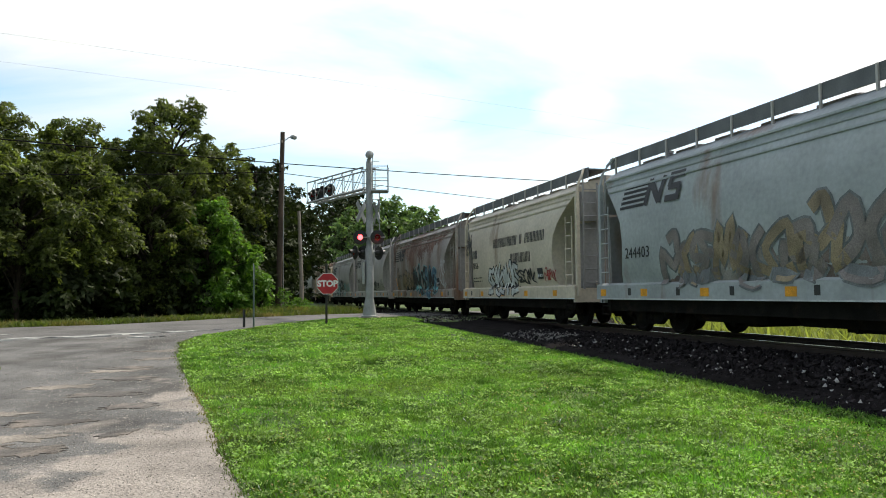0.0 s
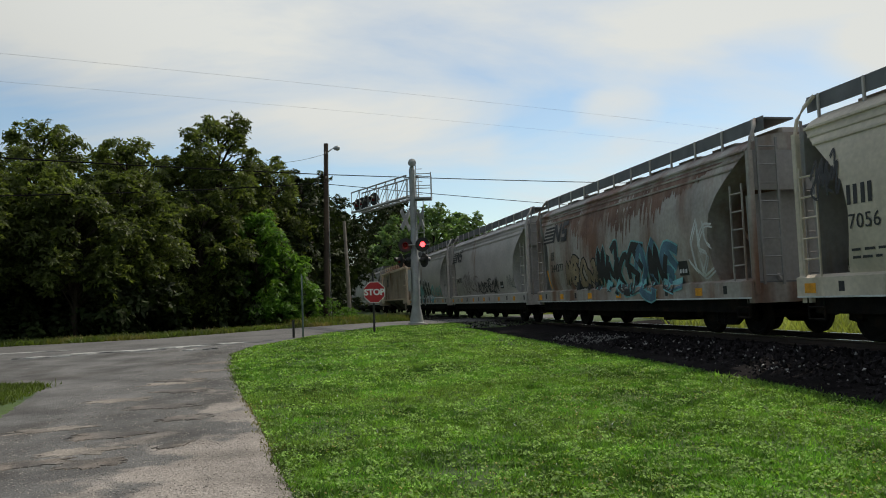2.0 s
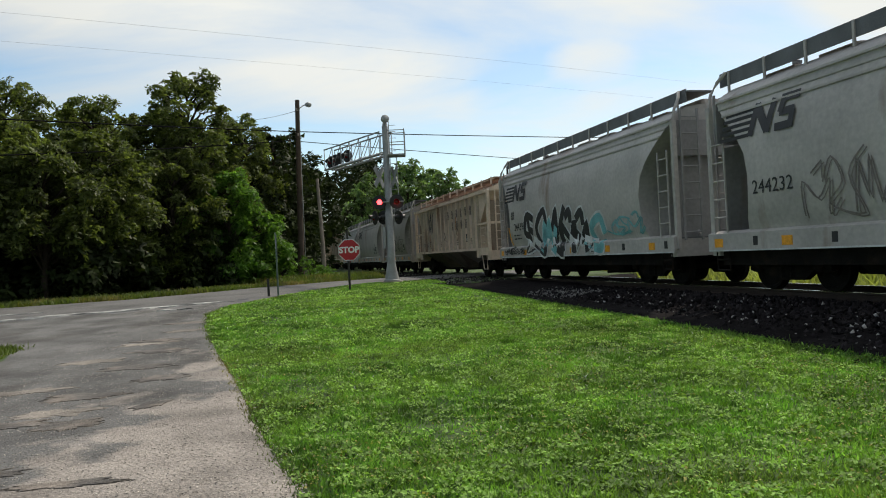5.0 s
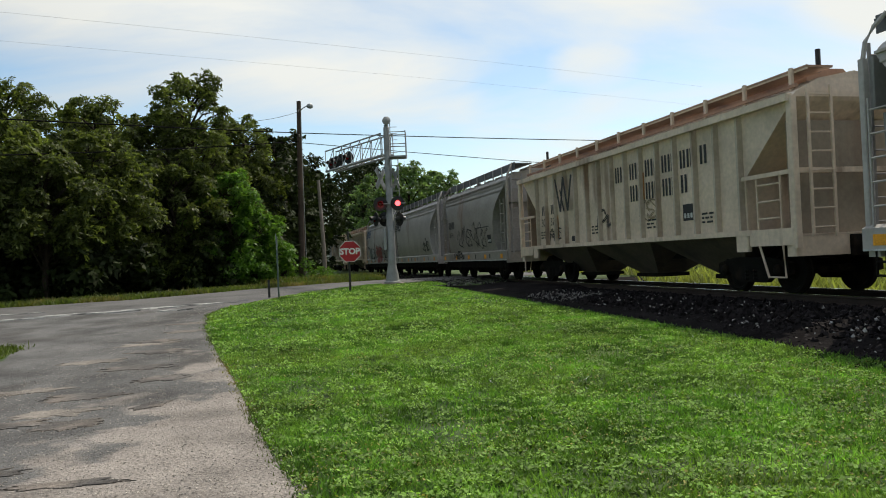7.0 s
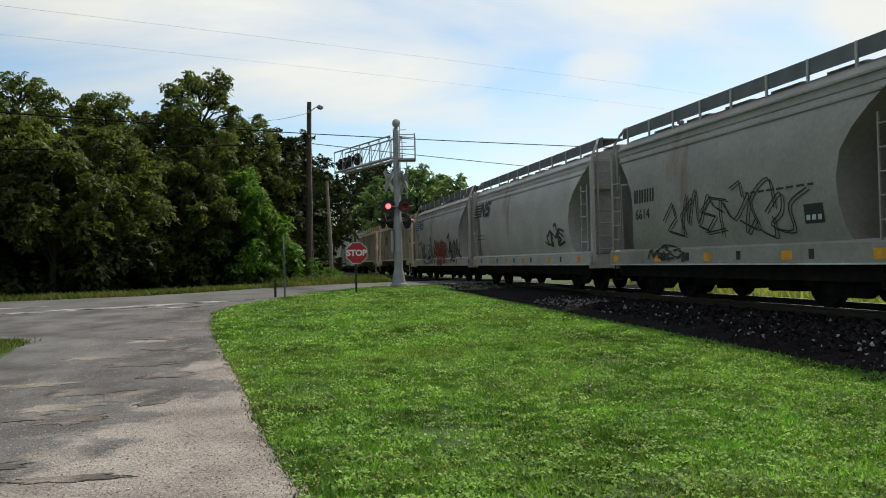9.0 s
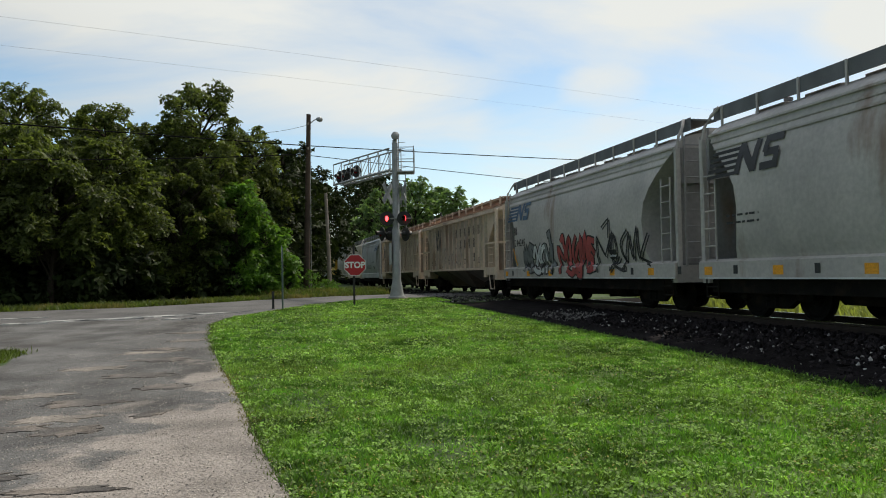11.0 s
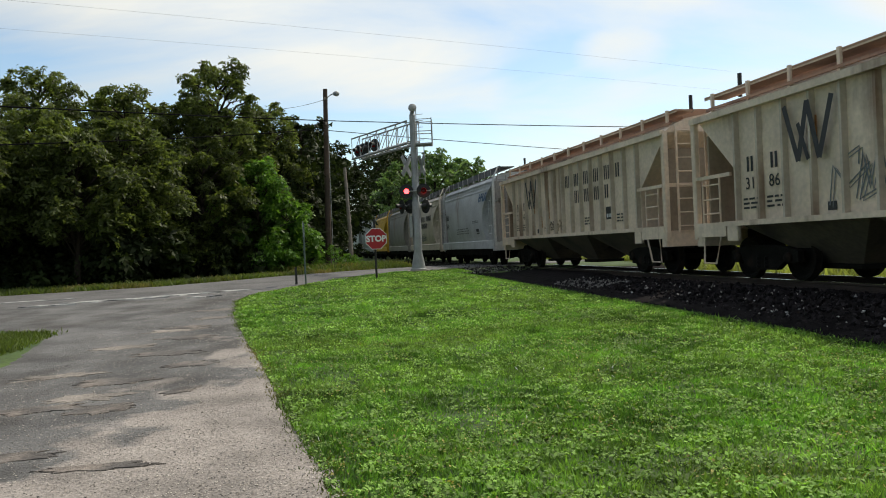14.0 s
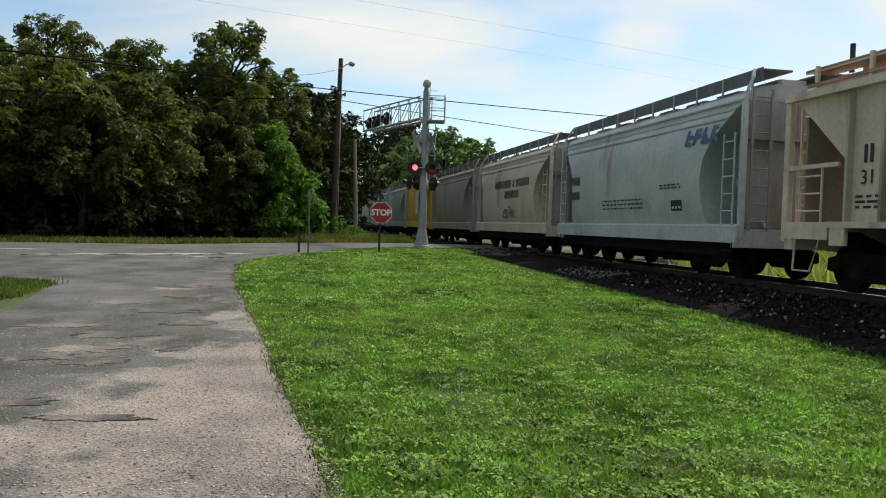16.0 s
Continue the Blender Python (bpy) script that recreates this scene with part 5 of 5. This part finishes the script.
# ---- marks on the cars ----
G_WHITE = material("graffiti_white", (0.55, 0.57, 0.58), 0.6, var=0.25, scale=2, bump=0)
G_TEAL = material("graffiti_teal", (0.16, 0.42, 0.46), 0.6, var=0.3, scale=2, bump=0)
G_BLUE = material("graffiti_blue", (0.07, 0.15, 0.22), 0.6, var=0.35, scale=2, bump=0)
G_RED = material("graffiti_red", (0.34, 0.06, 0.06), 0.6, var=0.3, scale=2, bump=0)
G_TAN = material("graffiti_tan", (0.25, 0.19, 0.125), 0.6, var=0.4, scale=1.5, bump=0)
G_GREY = material("graffiti_grey", (0.15, 0.16, 0.17), 0.6, var=0.35, scale=2, bump=0)
G_MAUVE = material("graffiti_mauve", (0.20, 0.17, 0.165), 0.6, var=0.35, scale=1.5, bump=0)


def round_side(z, off):
    return (-1.566 if z < 1.2 else side_y(z)) - off


def flat_side(z, off):
    return -1.382 - off


def ribbon(gg, pts, width, surf, off):
    """A flat painted stroke through points (x, z) on a car side."""
    fine = [pts[0]]
    for (xa, za), (xb, zb) in zip(pts, pts[1:]):
        steps = max(1, int(math.hypot(xb - xa, zb - za) / 0.10))
        fine += [(xa + (xb - xa) * j / steps, za + (zb - za) * j / steps) for j in range(1, steps + 1)]
    k, vs = len(fine), []
    for i, (x, z) in enumerate(fine):
        xa, za = fine[max(i - 1, 0)]
        xb, zb = fine[min(i + 1, k - 1)]
        ln = math.hypot(xb - xa, zb - za) or 1e-6
        nx, nz = -(zb - za) / ln * width / 2, (xb - xa) / ln * width / 2
        vs += [(x - nx, surf(z - nz, off), z - nz), (x + nx, surf(z + nz, off), z + nz)]
    gg.add(vs, [(2 * i, 2 * i + 2, 2 * i + 3, 2 * i + 1) for i in range(k - 1)])


def smooth_path(pts, steps=5, closed=False):
    out, k = [], len(pts)
    rng = range(k if closed else k - 1)
    for i in rng:
        p0, p1, p2, p3 = (pts[(i + j) % k] if closed else pts[min(max(i + j, 0), k - 1)] for j in (-1, 0, 1, 2))
        for s in range(steps):
            t = s / steps
            out.append(tuple(0.5 * (2 * p1[c] + (p2[c] - p0[c]) * t + (2 * p0[c] - 5 * p1[c] + 4 * p2[c] - p3[c]) * t * t +
                                    (3 * p1[c] - p0[c] - 3 * p2[c] + p3[c]) * t ** 3) for c in (0, 1)))
    out.append(out[0] if closed else pts[-1])
    return out


# spray strokes of one shape, in a unit square: hooks, zigzags and arrows
SHAPES = [[[(0.0, 0.1), (0.15, 0.95), (0.35, 0.3), (0.5, 1.0), (0.7, 0.25), (1.0, 0.8)], [(0.7, 0.25), (1.15, 0.1)]],
          [[(0.95, 0.9), (0.3, 1.0), (0.0, 0.6), (0.6, 0.45), (0.2, 0.1), (1.05, 0.2)], [(0.3, 1.0), (0.55, 0.7), (0.9, 0.55)]],
          [[(0.0, 0.5), (0.3, 0.95), (0.45, 0.5), (0.15, 0.15), (0.8, 0.0), (0.65, 0.6), (1.0, 1.0)]],
          [[(0.1, 0.0), (0.05, 0.7), (0.5, 0.35), (0.9, 0.75), (0.8, 0.05), (1.15, 0.3)], [(0.3, 0.9), (0.6, 1.05), (0.7, 0.7)]],
          [[(0.0, 0.25), (0.5, 0.1), (0.25, 0.6), (0.7, 0.95), (0.95, 0.4)], [(0.5, 0.1), (0.9, 0.0), (0.85, 0.3)]]]


def graffiti(car, surf, x0, x1, z0, z1, letters, seed, fill=None, line=DECAL, width=0.05, second=None, label="spray-painted graffiti"):
    """Overlapping jagged spray-paint shapes: fat filled strokes with an outline, or thin doubled strokes."""
    rd = random.Random(seed)
    w, h = (x1 - x0) / letters, z1 - z0
    order = []
    while len(order) < letters:
        order += rd.sample(range(len(SHAPES)), len(SHAPES))
    for i in range(letters):
        top, bot = z1 - rd.uniform(-0.08, 0.28) * h, z0 + rd.uniform(0.0, 0.12) * h
        slant, wide = rd.uniform(-0.10, 0.35) * w, rd.uniform(1.15, 1.6) * w
        og, fg = Geo(), Geo()
        fat = min(0.30 * w, 0.20 * h)
        lay = 0.0
        for pts in SHAPES[order[i]]:
            raw = [(x0 + w * i + (px - 0.08) * wide + slant * pz + rd.uniform(-0.07, 0.07) * w, bot + (top - bot) * pz + rd.uniform(-0.04, 0.04) * h) for px, pz in pts]
            raw = [(x, max(z, 0.87)) for x, z in raw]
            path = smooth_path(raw, 4) if rd.random() < 0.5 else raw
            if fill:
                ribbon(og, path, fat + 2 * width, surf, 0.010 + 0.0012 * (i % 3) + lay)
                ribbon(fg, path, fat, surf, 0.018 + 0.0012 * (i % 3) + lay)
            else:
                gap = 0.10 * w
                ribbon(og, path, width, surf, 0.012 + 0.0012 * (i % 3) + lay)
                ribbon(og, [(x + gap, z - 0.04 * h) for x, z in path], width * 0.8, surf, 0.0126 + 0.0012 * (i % 3) + lay)
            lay += 0.0006
        piece = part("graffiti_outline", og, line, car, label)
        if fill:
            part("graffiti_fill", fg, second if second and rd.random() < 0.45 else fill, piece)


def ragged_wash(car, x0, x1, fixed, mean, amp, mat, seed, label):
    """A band of staining from a level edge to a streaky one."""
    gg, k = Geo(), int((x1 - x0) / 0.04)
    for i in range(k + 1):
        x = x0 + (x1 - x0) * i / k
        fade = min(1.0, 4.0 * i / k, 4.0 * (k - i) / k)
        z = fixed + fade * (mean - fixed) * (1 + amp * (0.7 * noise.noise(Vector((x * 0.7, seed, 0))) + 0.9 * noise.noise(Vector((x * 9.0, seed, 2)))))
        for q in range(5):
            zz = fixed + (z - fixed) * q / 4
            gg.v.append((x, round_side(zz, 0.006), zz))
    gg.f = [(i * 5 + q, i * 5 + q + 1, i * 5 + q + 6, i * 5 + q + 5) for i in range(k) for q in range(4)]
    part("stain", gg, mat, car, label)


def bars(car, surf, x0, x1, zc, h, count, mat=DECAL, gaps=(), name="marking"):
    """A line of plain letter-sized bars."""
    w = (x1 - x0) / count
    for i in range(count):
        if i in gaps:
            continue
        gg = Geo()
        xa = x0 + w * i + w * 0.12
        xb = xa + w * 0.76
        parts_ = [(xa, xa + w * 0.27, zc - h / 2, zc + h / 2), (xb - w * 0.29, xb - w * 0.02, zc - h / 2, zc + h / 2)]
        for a0, a1, b0, b1 in parts_:
            gg.add([(a0, surf(b0, 0.010), b0), (a1, surf(b0, 0.010), b0), (a1, surf(b1, 0.010), b1), (a0, surf(b1, 0.010), b1)], [(0, 1, 2, 3)])
        part(name, gg, mat, car)


def small_print(car, surf, x0, x1, z0, z1, rows, mat=DECAL):
    gg = Geo()
    rd = random.Random(int(x0 * 100) + rows)
    for i in range(rows):
        z = z0 + (z1 - z0) * (i + 0.5) / rows
        x = x0
        while x < x1:
            ln = rd.uniform(0.08, 0.25)
            gg.add([(x, surf(z, 0.01), z - 0.022), (min(x + ln, x1), surf(z, 0.01), z - 0.022), (min(x + ln, x1), surf(z, 0.01), z + 0.022), (x, surf(z, 0.01), z + 0.022)], [(0, 1, 2, 3)])
            x += ln + rd.uniform(0.04, 0.1)
    part("small_print", gg, mat, car)


def placard(car, surf, x0, x1, z0, z1):
    gg = Geo().add([(x0, surf(z0, 0.01), z0), (x1, surf(z0, 0.01), z0), (x1, surf(z1, 0.01), z1), (x0, surf(z1, 0.01), z1)], [(0, 1, 2, 3)])
    pl = part("placard", gg, DECAL, car, "small black data panel")
    wg, mz = Geo(), (z0 + z1) / 2
    for i in range(3):
        xa = x0 + (x1 - x0) * (0.12 + 0.3 * i)
        wg.add([(xa, surf(mz, 0.014), z0 + 0.06), (xa + (x1 - x0) * 0.2, surf(mz, 0.014), z0 + 0.06), (xa + (x1 - x0) * 0.2, surf(mz, 0.014), mz - 0.02), (xa, surf(mz, 0.014), mz - 0.02)], [(0, 1, 2, 3)])
    part("panel_mark", wg, G_WHITE, pl)


def number(car, surf, text, x0, x1, z, size=0.36):
    lettering("number", text, size, DECAL, car, pose((x0 + x1) / 2, surf(z, 0.014), z, 90, 0, 0), "black stencilled number", 1.06)


def stripe_emblem(car, x0, x1, zc, mat=DECAL):
    """Five slanted bars running into two slanted block shapes."""
    gg, wd, h = Geo(), x1 - x0, 0.62
    sl = 0.25
    for i in range(5):
        z = zc - h / 2 + h * (i + 0.3) / 5
        a, b = x0 + sl * (z - zc) + 0.10, x0 + wd * 0.44 + sl * (z - zc)
        gg.add([(a, round_side(z, 0.012), z - 0.035), (b, round_side(z, 0.012), z - 0.035), (b + 0.02, round_side(z, 0.012), z + 0.035), (a + 0.02, round_side(z, 0.012), z + 0.035)], [(0, 1, 2, 3)])
    depth = [0.016]

    def stroke(pts, w):
        depth[0] += 0.0025
        ribbon(gg, [(x0 + wd * px + sl * (pz * h), zc + pz * h) for px, pz in pts], w, round_side, depth[0])
    stroke([(0.47, -0.5), (0.47, 0.5)], 0.17)
    stroke([(0.47, 0.44), (0.68, -0.44)], 0.20)
    stroke([(0.68, -0.5), (0.68, 0.5)], 0.17)
    for pa, pb, pz in ((0.77, 0.98, -0.42), (0.79, 0.96, 0.0), (0.77, 0.98, 0.42)):
        stroke([(pa, pz), (pb, pz)], 0.15)
    stroke([(0.80, 0.0), (0.80, 0.42)], 0.15)
    stroke([(0.95, -0.42), (0.95, 0.0)], 0.15)
    part("emblem", gg, mat, car, "dark striped railway emblem")


def zigzag_emblem(car, x0, x1, z0, z1):
    gg, w = Geo(), x1 - x0
    for a, b in ((0.0, 0.28), (0.28, 0.5), (0.5, 0.72), (0.72, 1.0)):
        up_ = a in (0.0, 0.5)
        zz = (z1, z0) if up_ else (z0, z1)
        ribbon(gg, [(x0 + w * a, zz[0]), (x0 + w * b, zz[1])], 0.13, lambda z, off: -1.508 - off, 0.004 * a)
    ribbon(gg, [(x0 + w * 0.3, z0 + (z1 - z0) * 0.65), (x0 + w * 0.5, z0)], 0.1, lambda z, off: -1.508 - off, 0.006)
    part("emblem", gg, DECAL, car, "dark zigzag emblem")


def sill_marks(car, half, seed, mat=ORANGE):
    rd = random.Random(seed)
    x = -half + 0.25
    while x < half - 0.4:
        part("reflector", Geo().box(x, x + 0.30, -1.566, -1.560, 0.90, 1.08), mat, car, "orange reflective patch")
        if rd.random() < 0.7:
            xx = x + rd.uniform(0.7, 1.6)
            part("sill_tag", Geo().box(xx, xx + 0.14, -1.566, -1.560, 0.92, 1.10), DECAL, car)
        x += rd.uniform(2.1, 2.7)
    edge = Geo().box(-half + 0.03, half - 0.03, -1.572, -1.562, 0.815, 0.845)
    part("sill_lip", edge, G_WHITE, car, "pale sill lip")


STAIN = material("mud_stain", (0.17, 0.125, 0.115), 0.8, var=0.35, scale=1.4, bump=0.05, second=(0.28, 0.26, 0.25), amount=0.5, stretch=(1, 1, 0.5))
RUSTWASH = material("rust_wash", (0.165, 0.092, 0.072), 0.85, var=0.35, scale=1.2, bump=0.05, second=(0.26, 0.20, 0.17), amount=0.45, stretch=(2, 2, 0.25))
RUSTY = material("orange_rust", (0.34, 0.15, 0.05), 0.85, var=0.4, scale=5, bump=0.1)


def ribbed_marks(car, length, digits, seed):
    half = length / 2
    rd = random.Random(seed)
    for i in range(9):
        x = -half + 1.72 + (length - 3.44) * rd.randrange(15) / 14 + rd.choice((-0.06, 0.06))
        z = rd.uniform(1.35, 2.6)
        part("rust_streak", Geo().box(x - 0.018, x + 0.018, -1.402, -1.386, z, z + rd.uniform(0.25, 0.8)), RUSTY, car, "orange rust streak")
    step = (length - 3.44) / 14

    def panel(i):
        return -half + 1.72 + step * (i + 0.5)
    zigzag_emblem(car, -4.0, -2.65, 2.33, 3.42)
    first = int(round((0.4 + half - 1.72) / step - 0.5))
    for i in range(6):
        c = panel(first + i)
        bars(car, flat_side, c - 0.30, c + (0.30 if i < 5 else 0.05), 3.05, 0.42, 2 if i < 5 else 1)
    for i in range(4):
        c = panel(first + 1 + i)
        bars(car, flat_side, c - 0.30, c + (0.30 if i < 3 else 0.05), 2.48, 0.42, 2 if i < 3 else 1)
    placard(car, flat_side, panel(11) - 0.22, panel(11) + 0.22, 1.62, 2.0)
    number(car, flat_side, digits[:2], panel(0) - 0.2, panel(0) + 0.2, 2.05)
    number(car, flat_side, digits[2:], panel(1) - 0.2, panel(1) + 0.2, 2.05)
    bars(car, flat_side, panel(0) - 0.15, panel(0) + 0.15, 2.47, 0.32, 1)
    bars(car, flat_side, panel(1) - 0.15, panel(1) + 0.15, 2.47, 0.32, 1)
    for i in (0, 1, 5, 9, 12):
        small_print(car, flat_side, panel(i) - 0.28, panel(i) + 0.28, 1.5, 1.78, 3)
    placard(car, flat_side, panel(3) - 0.12, panel(3) + 0.12, 1.36, 1.52)


c = [q[0] for q in cars]
halves = [(r - f) / 2 for _, r, f, _, _ in TRAIN]
for i in (0, 1, 2, 3, 4, 6, 7, 8):
    sill_marks(c[i], halves[i], 40 + i)
# first grey car
stripe_emblem(c[0], -5.3, -2.4, 3.38)
number(c[0], round_side, "244403", -5.05, -3.77, 1.95, 0.38)
graffiti(c[0], round_side, -3.3, 1.4, 1.15, 2.35, 7, 11, G_MAUVE, G_GREY, 0.05, G_TAN)
graffiti(c[0], round_side, 1.2, 5.2, 1.15, 2.55, 5, 12, G_TAN, G_GREY, 0.05, G_MAUVE)
ragged_wash(c[0], -3.4, 5.6, 1.20, 1.75, 0.8, STAIN, 2, "muddy purple-brown staining")
# cream car
bars(c[1], round_side, -1.5, 3.5, 2.85, 0.34, 20, gaps=(10, 12))
bars(c[1], round_side, 0.38, 2.3, 2.22, 0.34, 8)
bars(c[1], round_side, -4.12, -3.45, 2.55, 0.34, 2)
number(c[1], round_side, "7056", -4.10, -3.32, 2.08, 0.36)
small_print(c[1], round_side, -4.1, -3.0, 1.42, 1.68, 2)
graffiti(c[1], round_side, -2.2, 0.9, 0.86, 2.1, 7, 21, G_WHITE, DECAL, 0.055)
graffiti(c[1], round_side, 0.95, 2.4, 1.3, 1.85, 3, 22, None, DECAL, 0.05)
graffiti(c[1], round_side, -5.0, -4.35, 2.55, 3.4, 3, 23, None, DECAL, 0.035)
placard(c[1], round_side, 2.85, 3.3, 1.45, 1.8)
graffiti(c[1], round_side, 3.4, 4.25, 1.35, 1.78, 4, 24, None, G_RED, 0.035)
# rusted car
stripe_emblem(c[2], -5.9, -3.4, 3.22)
bars(c[2], round_side, -5.1, -4.75, 2.42, 0.3, 2)
number(c[2], round_side, "244377", -5.17, -3.85, 1.98, 0.38)
graffiti(c[2], round_side, -1.0, 3.9, 0.9, 2.35, 7, 31, G_BLUE, G_TEAL, 0.045, DECAL)
graffiti(c[2], round_side, -3.6, -1.2, 1.2, 2.2, 4, 32, G_TAN, DECAL, 0.05)
graffiti(c[2], round_side, 4.5, 5.4, 1.2, 2.9, 2, 33, None, G_WHITE, 0.05)
placard(c[2], round_side, 3.95, 4.4, 1.4, 1.75)
ragged_wash(c[2], -6.0, 5.9, 3.88, 3.05, 1.0, RUSTWASH, 5, "dark rust staining running down from the roof")
# light grey cars
stripe_emblem(c[3], -6.35, -3.9, 3.36)
number(c[3], round_side, "244232", -5.36, -3.97, 2.03, 0.38)
graffiti(c[3], round_side, -3.9, -0.6, 1.3, 2.4, 5, 41, None, G_MAUVE, 0.035)
graffiti(c[3], round_side, -0.6, 2.9, 1.25, 1.95, 9, 42, None, DECAL, 0.05)
placard(c[3], round_side, 3.3, 3.8, 1.45, 1.75)
graffiti(c[3], round_side, 4.45, 5.2, 1.3, 2.05, 1, 43, None, G_GREY, 0.03)
stripe_emblem(c[4], -5.75, -3.3, 3.22)
bars(c[4], round_side, -4.94, -4.58, 2.38, 0.3, 2)
number(c[4], round_side, "244397", -4.82, -3.3, 1.93, 0.38)
graffiti(c[4], round_side, -3.6, 2.6, 0.86, 2.35, 7, 51, DECAL, G_WHITE, 0.07, G_TEAL)
graffiti(c[4], round_side, -6.0, -3.7, 0.9, 1.2, 7, 52, None, DECAL, 0.03)
small_print(c[4], round_side, -4.8, -4.0, 1.45, 1.7, 2)
graffiti(c[4], round_side, 3.2, 5.0, 1.3, 1.9, 3, 53, None, G_TEAL, 0.04)
# ribbed cars
ribbed_marks(c[5], 15.24, "3037", 5)
graffiti(c[5], flat_side, -1.1, -0.4, 1.6, 2.2, 1, 61, None, DECAL, 0.04)
graffiti(c[5], flat_side, 1.5, 2.3, 1.7, 2.3, 2, 62, None, G_TAN, 0.03)
graffiti(c[5], flat_side, -4.9, -4.0, 1.4, 1.9, 3, 63, None, DECAL, 0.035)
ribbed_marks(c[9], 14.98, "3186", 9)
graffiti(c[9], flat_side, -3.0, 0.9, 1.4, 2.4, 5, 64, None, G_GREY, 0.03)
ribbed_marks(c[10], 15.21, "3148", 10)
graffiti(c[10], flat_side, -2.2, -0.4, 1.4, 1.75, 6, 65, None, G_TAN, 0.03)
# olive car
bars(c[6], round_side, -3.66, -2.55, 2.58, 0.34, 4)
number(c[6], round_side, "6614", -3.6, -2.8, 2.1, 0.36)
graffiti(c[6], round_side, -2.1, 2.6, 1.35, 2.5, 6, 71, None, DECAL, 0.03)
placard(c[6], round_side, 2.9, 3.4, 1.55, 1.9)
small_print(c[6], round_side, 1.2, 3.2, 2.2, 2.3, 1)
graffiti(c[6], round_side, -3.0, -1.5, 0.9, 1.3, 3, 72, None, DECAL, 0.04)
# more grey cars
stripe_emblem(c[7], -6.25, -3.7, 3.27)
graffiti(c[7], round_side, 3.0, 4.6, 1.45, 2.2, 3, 81, None, DECAL, 0.06)
small_print(c[7], round_side, -5.5, -4.4, 1.9, 2.2, 2)
stripe_emblem(c[8], -6.0, -3.5, 3.30, DECAL_BLUE)
bars(c[8], round_side, -5.19, -4.81, 2.6, 0.3, 2)
number(c[8], round_side, "244245", -5.2, -3.8, 2.13, 0.38)
graffiti(c[8], round_side, -4.2, -1.4, 0.88, 2.3, 5, 91, G_GREY, DECAL, 0.06, G_WHITE)
graffiti(c[8], round_side, -0.6, 2.1, 0.88, 2.1, 5, 92, G_RED, DECAL, 0.05)
graffiti(c[8], round_side, 2.2, 5.0, 0.92, 2.4, 3, 93, None, DECAL, 0.06)
placard(c[8], round_side, 3.1, 3.55, 1.36, 1.62)
# pale blue-grey car: slanted block emblem
eg = Geo()
for k in range(4):
    xx = 3.42 + k * 0.38
    ribbon(eg, [(xx, 3.12), (xx + 0.08, 3.5)], 0.13, round_side, 0.020)
    ribbon(eg, [(xx + 0.02, 3.46 if k % 2 else 3.15), (xx + 0.28, 3.46 if k % 2 else 3.15)], 0.09, round_side, 0.020)
    ribbon(eg, [(xx + 0.10, 3.32), (xx + 0.30, 3.12 if k > 1 else 3.32)], 0.10, round_side, 0.020)
part("emblem", eg, DECAL_BLUE, c[11], "slanted dark blue block emblem")
bars(c[11], round_side, -4.27, -3.5, 2.62, 0.28, 4)
bars(c[11], round_side, -4.22, -3.5, 2.14, 0.28, 4)
placard(c[11], round_side, 2.8, 3.35, 1.55, 1.82)
small_print(c[11], round_side, -1.6, 1.2, 1.6, 1.95, 3)
small_print(c[11], round_side, 2.2, 3.3, 2.1, 2.25, 2)
bars(c[12], round_side, -1.86, 3.4, 2.92, 0.34, 20, gaps=(10, 12))
bars(c[12], round_side, -0.15, 2.03, 2.45, 0.34, 8)
graffiti(c[12], round_side, -0.6, 1.3, 1.4, 1.9, 4, 95, None, G_GREY, 0.04)
for i in (2, 4, 8):
    wg = Geo()
    ribbon(wg, [(-halves[i] + 1.42, 1.95), (-halves[i] + 1.50, 1.62), (-halves[i] + 1.58, 1.30)], 0.10, round_side, 0.012)
    part("warning_stripe", wg, ORANGE, c[i], "orange warning stripe")


# ---- what moves ----
def motions():
    for car, start in cars:
        rows = []
        for t in range(17):
            p = at(start - travelled(t), LINE_N, RAIL)
            rows.append((float(t), pose(p.x, p.y, p.z, 0, 0, TURN)))
        walk(car, rows)
    # rolling wheels
    for ws in wheelsets:
        o = ws.matrix_basis.translation.copy()
        walk(ws, [(k / 15, pose(*o, 0, math.degrees(travelled(k / 15) / 0.46), 0)) for k in range(241)])
    # the two red lamps show their lit face in turn
    for k, lens in enumerate(flash_lenses):
        base, rows, facing = lens.matrix_basis.translation.copy(), [], k == 0
        rows.append((0.0, pose(*base, 0, 0, 0 if facing else 180)))
        t, state = 0.56, facing
        while t < 15.95:
            a0, a1 = (0, 180) if state else (180, 360)
            for i, dt in enumerate((-0.0667, -0.0334, 0.0, 0.0334)):
                rows.append((t + dt, pose(*base, 0, 0, a0 + (a1 - a0) * i / 3)))
            state = not state
            t += 0.614
        rows.append((16.0, pose(*base, 0, 0, 0 if state else 180)))
        walk(lens, rows)


motions()
